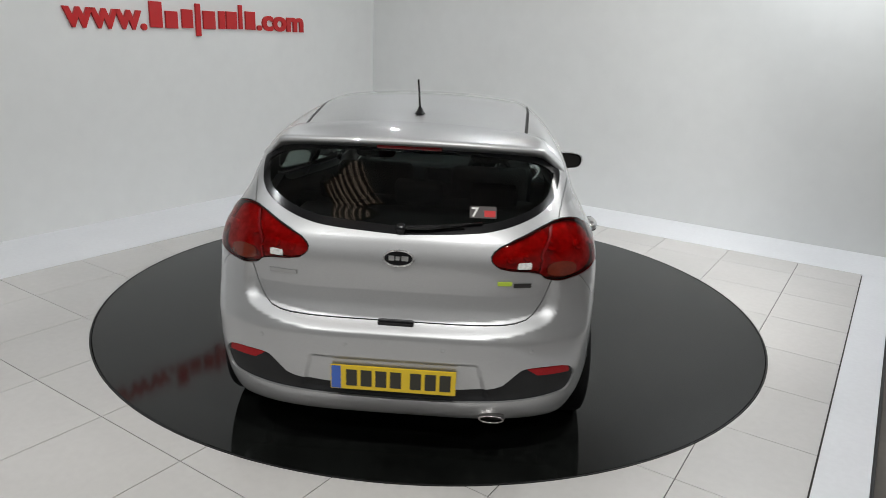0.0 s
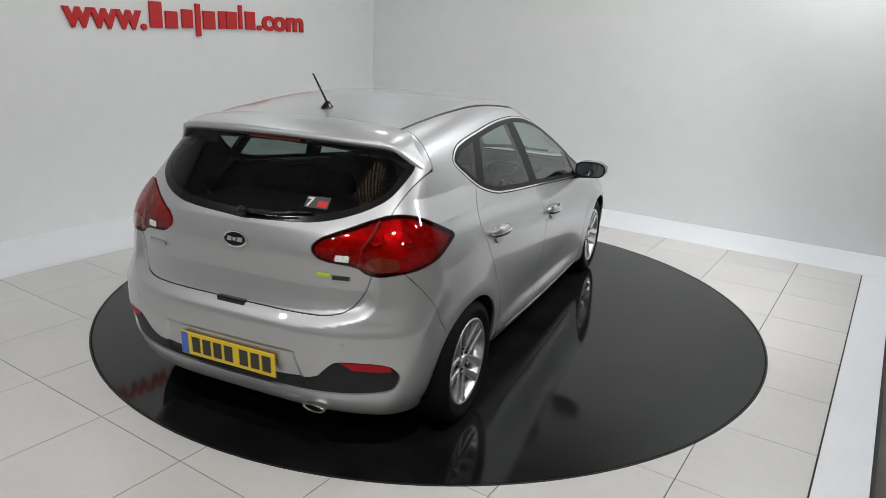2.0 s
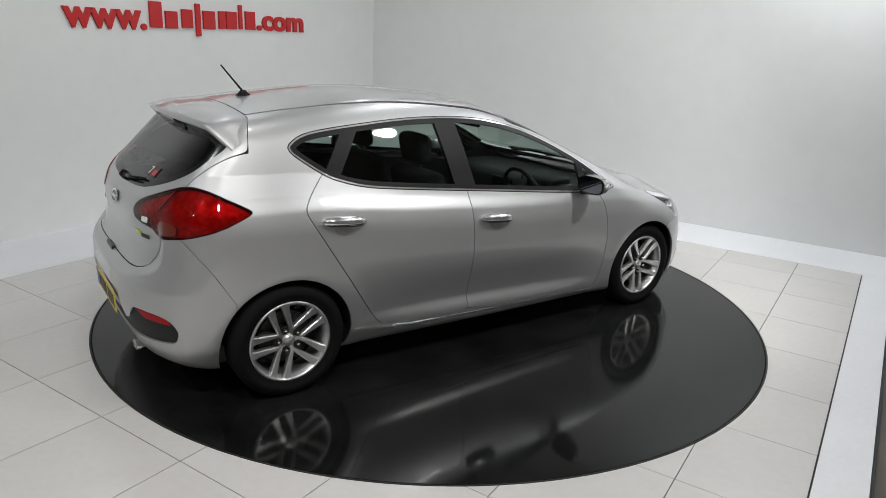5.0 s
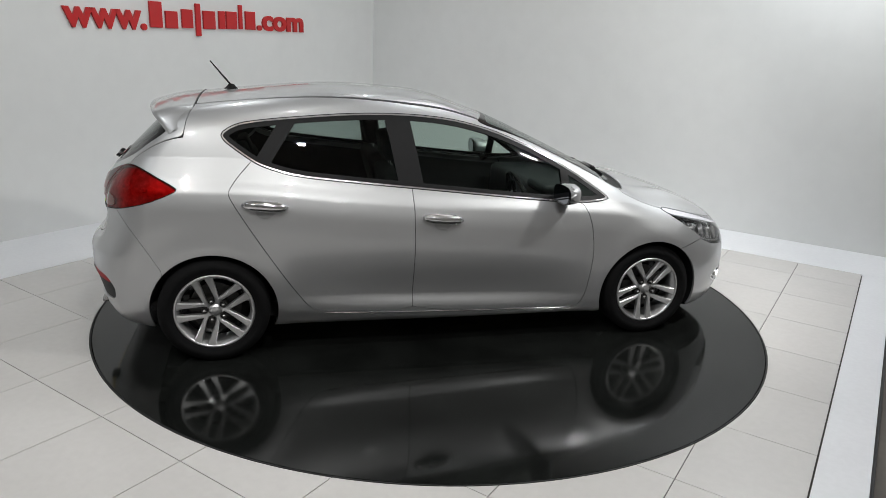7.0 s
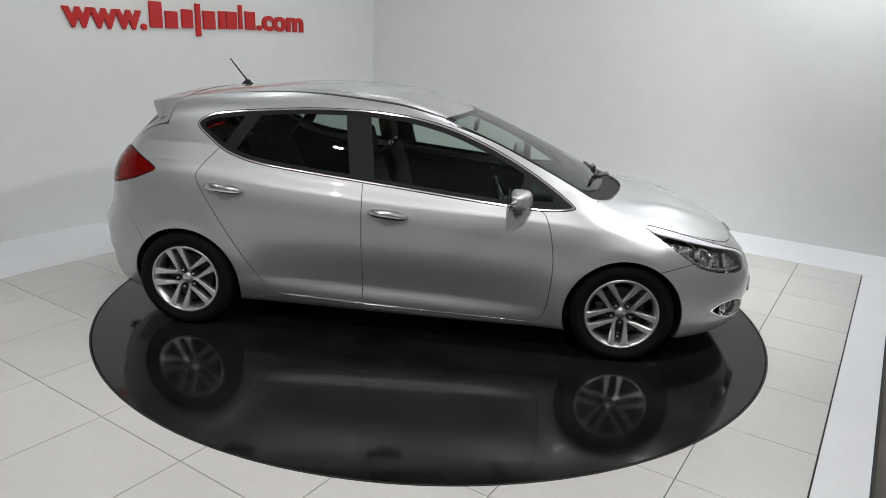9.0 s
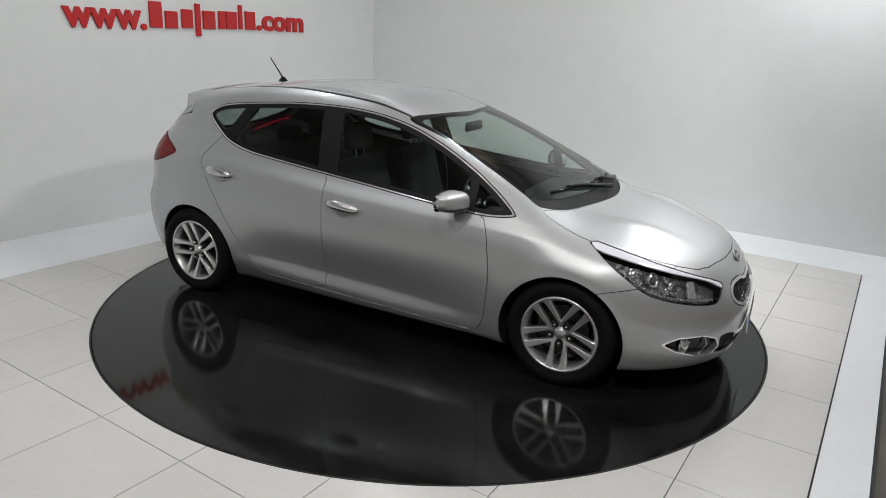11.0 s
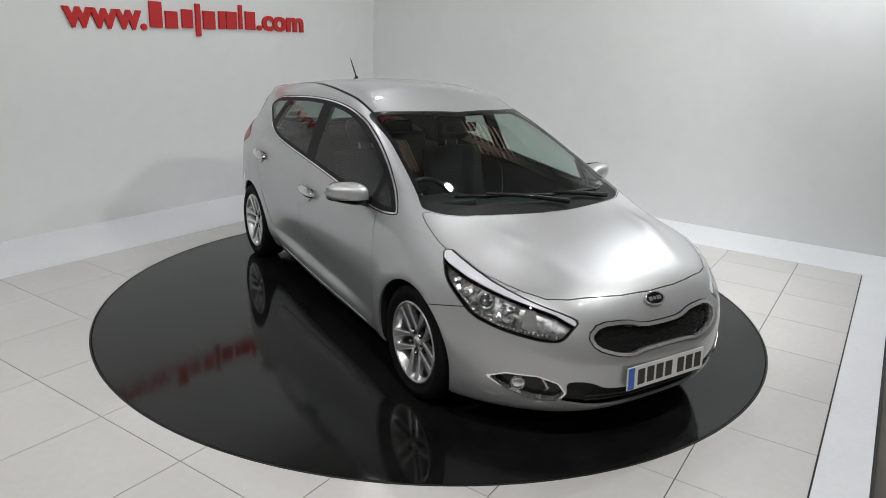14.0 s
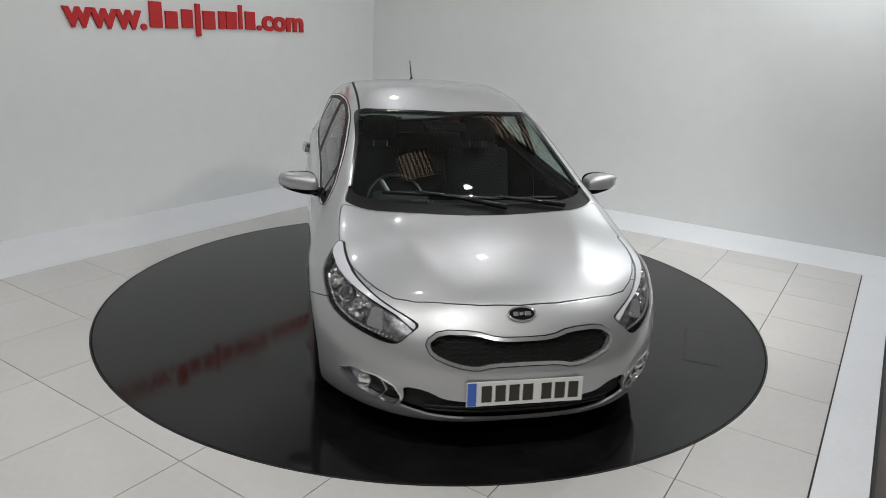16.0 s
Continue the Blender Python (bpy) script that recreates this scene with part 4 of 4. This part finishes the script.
            part("bulb_glass", lathe_bm([(0.0, 0.016), (r * 0.35, 0.013), (r * 0.74, 0.000)], 24), core, bowl, "glassy projector lens", True)
        block = part("reflector_block", prism_bm([(-0.055, -0.036), (0.045, -0.030), (0.052, 0.022), (-0.030, 0.040)], 0.016, 0.005), BRIGHT_TRIM, lamp, "squared chrome reflector")
        seat_in_lamp(block, 1.945, 0.612, -0.040, spin=90)
        rnd = random.Random(4)
        for kk in range(34):
            x = 1.60 + 0.0135 * kk
            low_edge = float(np.interp(x, [1.6, 1.66, 1.75, 1.86, 1.95, 2.06], [0.700, 0.660, 0.604, 0.570, 0.555, 0.546]))
            led = part("light_facet", box_bm((-0.006, -0.006, 0), (0.006, 0.006, 0.008), 0.003), CHROME, lamp, "small chrome facet")
            seat_in_lamp(led, x, low_edge + 0.004, -0.026, (rnd.uniform(0.4, 1), rnd.uniform(-0.2, 0.4), rnd.uniform(0.0, 0.7)))
        for kk in range(40):
            x = rnd.uniform(1.57, 1.90)
            lo_z = float(np.interp(x, [1.57, 1.66, 1.75, 1.90], [0.722, 0.668, 0.615, 0.575]))
            hi_z = float(np.interp(x, [1.57, 1.7, 1.9], [0.742, 0.712, 0.662]))
            z = rnd.uniform(lo_z, hi_z)
            w, h = rnd.uniform(0.008, 0.016), rnd.uniform(0.006, 0.012)
            fin = part("facet", box_bm((-w, -h, 0), (w, h, 0.010), 0.003), (REFLECTOR, CHROME, LAMP_DARK)[kk % 3], lamp, "chrome facet")
            seat_in_lamp(fin, x, z, -0.040, (rnd.uniform(0.2, 1), rnd.uniform(-0.4, 0.6), rnd.uniform(-0.3, 0.9)), 0.6, rnd.uniform(0, 90))

    # fog lamps with chrome rings
    ringf, inner = split(fog, -(sdf(rounded(FOG, 0), fog[0][:, 1], fog[0][:, 2]) + 0.0055))
    for k, side_mesh in enumerate((lambda q: q, mirrored)):
        s = 1 if k == 0 else -1
        lamp = shell("fog_lamp", side_mesh(moved(inner, -0.03)), BLACK, thing, "fog lamp in a chrome surround", 0.0)
        shell("fog_surround", side_mesh(moved(ringf, 0.004)), CHROME, lamp, "chrome fog lamp surround", 0.03)
        y, z = 0.665, 0.312
        x = float(on_nose(y, z)[0])
        bulb = part("fog_lens", lathe_bm([(0.0, 0.012), (0.022, 0.009), (0.034, 0.0), (0.036, -0.02)], 28), REFLECTOR, lamp, "round clear fog lens", True)
        bulb.matrix_local = Matrix.Translation((x - 0.022, s * y, z)) @ pose(0, 0, 0, 0, 90, 0) @ pose(0, 0, 0, s * -20, 0, 0)
        part("fog_bar", tube_bm([(float(on_nose(a, b)[0]) - 0.012, s * a, b) for a, b in ((0.60, 0.362), (0.575, 0.31), (0.60, 0.256))], 0.006, 8), CHROME, lamp, "chrome bar", True)

    # grille weave
    for k in range(8):
        z = 0.466 + 0.018 * k
        reach = float(np.interp(z, [0.46, 0.50, 0.55, 0.59, 0.60], [0.26, 0.375, 0.405, 0.37, 0.30]))
        pts = []
        for i in range(61):
            y = reach * (2 * i / 60 - 1)
            zz = z + 0.006 * math.sin(y * 2 * math.pi / 0.062)
            if zz > np.interp(abs(y), [0, 0.12, 0.21, 0.36, 0.41], [0.560, 0.562, 0.585, 0.588, 0.56]):
                continue
            pts.append((float(on_nose(y, zz)[0]) - 0.018, y, zz))
        if len(pts) > 3 and max(b[1] - a[1] for a, b in zip(pts, pts[1:])) < 0.1:
            part("grille_bar", tube_bm(pts, 0.0036, 6), GRILLE_BLACK, grille, "", True)
    for z in (0.25, 0.27):
        part("intake_bar", tube_bm([(float(on_nose(y, z)[0]) - 0.012, y, z) for y in np.linspace(-0.42, 0.42, 25)], 0.005, 6), SATIN, low_grille, "", True)

    # badges, plates and lettering bars
    make_badge(thing, (float(on_nose(0, 0.655)[0]), 0, 0.655))
    make_badge(tailgate, (float(on_tail(0, 0.925)[0]), 0, 0.925))
    zf = 0.352
    make_plate(thing, "front_plate", Matrix.Translation((2.207, 0, zf)) @ pose(0, 0, 0, 90, 0, 90) @ pose(0, 0, 0, -4, 0, 0), WHITE)
    make_plate(thing, "rear_plate", Matrix.Translation((-2.014, 0, 0.427)) @ pose(0, 0, 0, 90, 0, -90) @ pose(0, 0, 0, 2, 0, 0), YELLOW)
    for y0, y1, z, mat, lab in ((0.545, 0.42, 0.835, DULL_SILVER, "silver model lettering bar"), (-0.405, -0.465, 0.838, GREEN, "green badge bar"), (-0.470, -0.545, 0.830, DULL, "grey badge bar")):
        q = (float(on_tail(0.5 * (y0 + y1), z)[0]), 0.5 * (y0 + y1), z)
        ob = part("lettering", box_bm((-abs(y0 - y1) / 2, -0.009, 0), (abs(y0 - y1) / 2, 0.009, 0.003), 0.001), mat, tailgate, lab)
        ob.matrix_local = surface_frame(q, 0.001)
    # the recess is body-coloured; a black block stands in for its shade
    part("latch_recess", box_bm((-1.982, -0.075, 0.648), (-1.925, 0.075, 0.674), 0.008), BLACK, tailgate, "black block painting the shade of the tailgate latch recess")
    for y in (-0.56, -0.2, 0.2, 0.56):
        q = (float(on_tail(y, 0.575)[0]), y, 0.575)
        ob = part("parking_sensor", lathe_bm([(0.0, 0.002), (0.008, 0.0015), (0.010, 0.0)], 20), PAINT, thing, "", True)
        ob.matrix_local = surface_frame(q, 0.0005)

    # spoiler with the brake light under it
    cols = []
    for k in range(33):
        s = k / 32 * 2 - 1
        a, sg = abs(s), math.copysign(1, s)
        if a <= 0.8:
            y = 0.57 * a / 0.8
            f = (-1.398, y, float(on_top(-1.398, y)[0]) + 0.003)
            t = (-1.672 + 0.20 * y * y, y * 1.0, 1.362 - 0.055 * y * y)
            g = (-1.56 + 0.08 * y * y, y, 1.325 - 0.03 * y * y)
        else:
            h = (a - 0.8) / 0.2
            f = (-1.398 - 0.075 * h, 0.57 + 0.107 * h ** 1.1, float(on_top(-1.398, 0.57)[0]) + 0.003 - 0.108 * h ** 1.1)
            t = (-1.607 + 0.090 * h, 0.57 + 0.107 * h ** 1.1, 1.344 - 0.105 * h ** 1.1)
            g = (-1.534 + 0.02 * h, 0.57 + 0.095 * h, 1.315 - 0.075 * h)
        col = []
        for i in range(8):
            q = i / 7
            col.append((f[0] + (t[0] - f[0]) * q, sg * (f[1] + (t[1] - f[1]) * q), f[2] + (t[2] - f[2]) * q + 0.010 * math.sin(math.pi * q)))
        col.append((t[0] + 0.004, sg * t[1], t[2] - 0.016))
        for i in (1, 2, 3):
            q = i / 3
            col.append((t[0] + 0.004 + (g[0] - t[0]) * q, sg * (t[1] + (g[1] - t[1]) * q), t[2] - 0.016 + (g[2] - t[2]) * q))
        cols.append(col)
    n = len(cols[0])
    vs = [q for c in cols for q in c]
    fs = [(i * n + j, i * n + j + 1, (i + 1) * n + j + 1, (i + 1) * n + j) for i in range(32) for j in range(n - 1)]
    spoiler = link_mesh("spoiler", vs, fs, PAINT, tailgate, "silver roof spoiler", True)
    bm = bmesh.new()
    bm.from_mesh(spoiler.data)
    bmesh.ops.recalc_face_normals(bm, faces=bm.faces[:])
    bm.to_mesh(spoiler.data)
    bm.free()
    part("brake_light", box_bm((-1.640, -0.14, 1.322), (-1.60, 0.14, 1.339), 0.005), RED_LENS, spoiler, "high-level red brake light")

    # rear wiper
    wiper = part("rear_wiper", lathe_bm([(0.0, 0.035), (0.016, 0.033), (0.022, 0.02), (0.024, 0.0)], 20), BLACK, tailgate, "black rear wiper", True)
    q = (float(on_tail(0, 1.03)[0]), 0.0, 1.03)
    wiper_pose = surface_frame(q, 0.0)
    wiper.matrix_local = wiper_pose
    def glass_pt(y, z, lift):
        q = Vector((float(on_tail(y, z)[0]), y, z))
        return q + lift * normal_at(q)
    inv = wiper_pose.inverted()
    part("wiper_arm", tube_bm([inv @ glass_pt(a, b, 0.020) for a, b in ((0.0, 1.030), (-0.12, 1.034), (-0.26, 1.048))], [0.011, 0.008, 0.005], 8), BLACK, wiper, "", True)
    part("wiper_blade", tube_bm([inv @ glass_pt(a, b, 0.010) for a, b in ((-0.02, 1.040), (-0.16, 1.045), (-0.33, 1.062))], 0.006, 8), BLACK, wiper, "", True)

    # windscreen wipers
    def screen_pt(x, y, lift):
        q = Vector((x, y, float(on_top(x, y)[0])))
        return q + lift * normal_at(q)
    for arm, blade in ((((1.28, 0.15), (1.19, -0.10), (1.13, -0.32)), ((1.20, 0.10), (1.16, -0.2), (1.10, -0.50))),
                       (((1.215, 0.50), (1.205, 0.30), (1.185, 0.12)), ((1.15, 0.47), (1.185, 0.25), (1.195, -0.06)))):
        ob = part("wiper", tube_bm([screen_pt(x, y, 0.013) for x, y in arm], [0.016, 0.012, 0.009], 8), BLACK, thing, "black windscreen wiper", True)
        part("wiper_blade", tube_bm([screen_pt(x, y, 0.007) for x, y in blade], 0.009, 8), BLACK, ob, "", True)

    # bright sill line under the doors
    for k, side in enumerate((1, -1)):
        xs = np.linspace(-0.72, 0.80, 30)
        zs = np.interp(xs, [-0.72, -0.2, 0.80], [0.246, 0.228, 0.203])
        part("sill_line", tube_bm([(x, side * (float(on_side(x, z)[0]) + 0.001), z) for x, z in zip(xs, zs)], 0.0035, 6), HANDLE, thing, "bright sill line", True)

    # aerial
    z0 = float(on_top(-1.222, 0)[0])
    foot = part("aerial", lathe_bm([(0.0, 0.032), (0.012, 0.030), (0.018, 0.018), (0.030, 0.004), (0.032, 0.0)], 24), BLACK, roof_ob, "black roof aerial", True)
    foot.location = (-1.222, 0, z0)
    foot.scale = (1.4, 0.8, 1)
    part("mast", tube_bm([(-1.225, 0, z0 + 0.025), (-1.285, 0, z0 + 0.098), (-1.340, 0, z0 + 0.165)], [0.006, 0.005, 0.004], 8), BLACK, roof_ob, "black aerial mast", True)

    # exhaust
    tip = part("exhaust", lathe_bm([(0.030, 0.0), (0.033, 0.0), (0.034, 0.10), (0.031, 0.11), (0.028, 0.10), (0.027, 0.0)], 32), EXHAUST, thing, "chrome oval exhaust tip", True)
    tip.matrix_local = Matrix.Translation((-1.875, -0.416, 0.258)) @ pose(0, 0, 0, 0, -97, 0) @ Matrix.Diagonal((0.54, 1.65, 0.9, 1))
    # flat dark disc paints the shade within the pipe
    part("exhaust_bore", lathe_bm([(0.0, 0.085), (0.0275, 0.085)], 24), GAP, tip, "dark disc standing in for the shade inside the tip")

    # handles, mirrors, wheels
    for k, side in enumerate((1, -1)):
        make_handle(front_doors[k], -0.057, 0.795, side)
        make_handle(rear_doors[k], -1.037, 0.884, side)
        make_mirror(front_doors[k], side)
        make_wheel(thing, 1.325, side, 270)
        make_wheel(thing, -1.325, side, 180)
        for cx in (-1.325, 1.325):
            bm = bmesh.new()
            rows = []
            for i in range(25):
                a = radians(-19 + 218 * i / 24)
                ax, az = cx + (ARCH_R + 0.003) * math.cos(a), 0.287 + (ARCH_R + 0.003) * math.sin(a)
                edge = float(on_side(ax, max(az, 0.19))[0]) - 0.008
                rows.append([bm.verts.new((ax, side * y, az)) for y in (0.50, edge)])
            c = bm.verts.new((cx, side * 0.50, 0.287))
            for a, b in zip(rows, rows[1:]):
                bm.faces.new((a[0], b[0], b[1], a[1]))
                bm.faces.new((a[0], b[0], c))
            part("arch_liner", bm, SATIN, thing, "black wheel arch liner")

    # inside
    floor_pan = part("cabin_floor", box_bm((-1.75, -0.74, 0.20), (1.25, 0.74, 0.30), 0.02), CLOTH, thing, "black cabin carpet")
    for y in (-0.36, 0.36):
        make_seat(thing, 0.12, y)
    bench = part("rear_bench", box_bm((-0.98, -0.62, 0.30), (-0.45, 0.62, 0.52), 0.06, 3), CLOTH, thing, "black cloth rear bench", True)
    b = part("backrest", box_bm((-0.07, -0.62, 0.0), (0.07, 0.62, 0.60), 0.05, 3), CLOTH, bench, "", True)
    b.matrix_local = Matrix.Translation((-0.95, 0, 0.44)) @ pose(0, 0, 0, 0, -22, 0)
    for y in (-0.38, 0.0, 0.38):
        h = part("headrest", box_bm((-0.04, -0.12, 0.58), (0.04, 0.12, 0.70), 0.035, 3), CLOTH, bench, "", True)
        h.matrix_local = Matrix.Translation((-0.95, y, 0.44)) @ pose(0, 0, 0, 0, -20, 0)
    part("parcel_shelf", box_bm((-1.78, -0.56, 0.955), (-1.22, 0.56, 0.975), 0.008), CLOTH, thing, "black parcel shelf")
    dash = part("dashboard", box_bm((0.72, -0.70, 0.55), (1.22, 0.70, 0.86), 0.07, 3), SATIN, thing, "black plastic dashboard", True)
    part("binnacle", box_bm((0.70, -0.52, 0.84), (0.90, -0.20, 0.905), 0.03, 3), SATIN, dash, "", True)
    part("centre_screen", box_bm((0.700, -0.10, 0.70), (0.725, 0.12, 0.83), 0.008), BLACK, dash, "dark centre display")
    wheel_rim = part("steering_wheel", tube_bm([(0.175 * math.cos(a), 0.175 * math.sin(a), 0) for a in np.linspace(0, 2 * math.pi, 36, endpoint=False)], 0.015, 8, True), BLACK, thing, "black steering wheel", True)
    wheel_rim.matrix_local = Matrix.Translation((0.60, -0.36, 0.80)) @ pose(0, 0, 0, 0, 66, 0)
    part("wheel_boss", lathe_bm([(0.0, 0.02), (0.05, 0.015), (0.06, -0.02)], 24), BLACK, wheel_rim, "", True)
    for a in (0, 120, 240):
        c, s = math.cos(radians(a + 90)), math.sin(radians(a + 90))
        part("wheel_spoke", tube_bm([(0.04 * c, 0.04 * s, 0), (0.17 * c, 0.17 * s, 0)], 0.014, 8), DULL_SILVER, wheel_rim, "", True)
    part("interior_mirror", box_bm((0.36, -0.115, 1.215), (0.385, 0.115, 1.275), 0.012, 3), BLACK, thing, "black interior mirror")

    # small square sticker on the rear glass
    q = (float(on_tail(-0.330, 1.102)[0]), -0.330, 1.102)
    st = part("window_sticker", box_bm((-0.055, -0.028, 0), (0.055, 0.028, 0.002)), STICKER, tailgate, "small white and red window sticker")
    st.matrix_local = surface_frame(q, 0.002)
    part("sticker_mark", box_bm((0.005, -0.022, 0.0022), (0.05, 0.008, 0.003)), SIGN_RED, st, "red bar")
    d = text_mesh("digit", "7", 0.062, 0.0006, 0.001, WHITE, st)
    d.location = (-0.050, -0.022, 0.003)
    return thing


STICKER = material("sticker_film", (0.05, 0.04, 0.04), 0.5)
car = make_car()
SIGN = (-0.597, 1.764, 0.786, 1.535, 1.808, 0.702)
BARS = [(0.292, 0.132, 1.78, 2.016), (0.461, 0.134, 1.778, 1.938), (0.64, 0.126, 1.788, 1.964), (0.768, 0.058, 1.716, 2.026), (0.903, 0.146, 1.787, 1.963), (1.062, 0.078, 1.795, 1.971), (1.187, 0.135, 1.797, 1.973), (1.308, 0.044, 1.801, 2.046), (1.44, 0.133, 1.8, 1.987)]


# ---------------------------------------------------------------- sign on the wall
def make_sign():
    """Raised red letters; the name in the middle stays as plain bars."""
    thing = new("wall_sign")
    tagged(thing, "raised red lettering sign fixed to white wall", "sign")
    thing.matrix_world = STAGE @ Matrix.Translation((U_WALL + 0.0, 0.0, 0.0)) @ pose(0, 0, 0, 90, 0, 90)

    def word(text, x, y, width, size):
        ob = text_mesh("letters", text, size, 0.012, 0.010, SIGN_RED, thing)
        xs = [v.co.x for v in ob.data.vertices]
        k = width / (max(xs) - min(xs))
        ob.location, ob.scale = (x - k * min(xs), y, 0.014), (k, 1, 1)
        return ob

    word("www.", SIGN[0], SIGN[1], SIGN[2], 0.335)
    word(".com", SIGN[3], SIGN[4], SIGN[5], 0.300)
    # one bar a letter, of its height
    for u, w, lo, hi in BARS:
        part("letter_bar", box_bm((u - w / 2, lo, 0.002), (u + w / 2, hi, 0.026), 0.004), SIGN_RED, thing, "plain red letter bar")
    return thing


make_sign()


# ---------------------------------------------------------------- floor tiles, each a piece of its own
def tile_mesh(u0, u1, v0, v1):
    """A bevelled tile; where it meets the turntable it is cut to the circle."""
    g, h, e = 0.0022, 0.012, 0.002
    u0, u1, v0, v1 = u0 + g, u1 - g, v0 + g, v1 - g
    far = max(math.hypot(a, b) for a in (u0, u1) for b in (v0, v1))
    near = math.hypot(min(max(0, u0), u1), min(max(0, v0), v1))
    R = DISC_R + 0.004
    if far < R:
        return None
    n = 2 if near > R else 25
    us, vs = np.linspace(u0, u1, n), np.linspace(v0, v1, n)
    U, V = [q.ravel() for q in np.meshgrid(us, vs, indexing="ij")]
    i = (np.arange(n - 1)[:, None] * n + np.arange(n - 1)[None]).ravel()
    t = np.vstack([np.stack([i, i + n, i + n + 1], 1), np.stack([i, i + n + 1, i + 1], 1)])
    m = (np.stack([U, V, np.zeros(len(U))], 1), np.tile([0.0, 0.0, 1.0], (len(U), 1)), t)
    if near <= R:
        m = split(m, R - np.hypot(U, V))[0]
        if not len(m[2]):
            return None
    return rim(m, h)


def lay_tiles():
    bed = part("floor_tiles", box_bm((-2.572, -6.4, -0.04), (U_RIGHT + 0.004, 2.782, -0.012)), GROUT)
    bed.matrix_world = STAGE.copy()
    tagged(bed, "pale glossy square floor tiles round the turntable", "floor", kind="structure")
    ulines = sorted([-2.572] + [2.08 - 0.5925 * k for k in range(0, 8)] + [U_RIGHT])
    vlines = sorted([2.782] + [0.012 + 0.5925 * k for k in range(-11, 5)])
    for u0, u1 in zip(ulines, ulines[1:]):
        for v0, v1 in zip(vlines, vlines[1:]):
            if u1 - u0 < 0.03 or v1 - v0 < 0.03:
                continue
            m = tile_mesh(u0, u1, v0, v1)
            if m is not None:
                link_mesh("tile", m[0], m[2].tolist(), TILE, bed)


lay_tiles()


def motions():
    rows, disc_rows = [], []
    for k in range(33):
        t = 0.5 * k
        m = Matrix.Rotation(radians(theta(t)), 4, "Z")
        disc_rows.append((t, m))
        rows.append((t, m @ Matrix.Translation((-0.1194, 0.0051, 0.0))))
    walk(turntable, disc_rows)
    walk(car, rows)


motions()
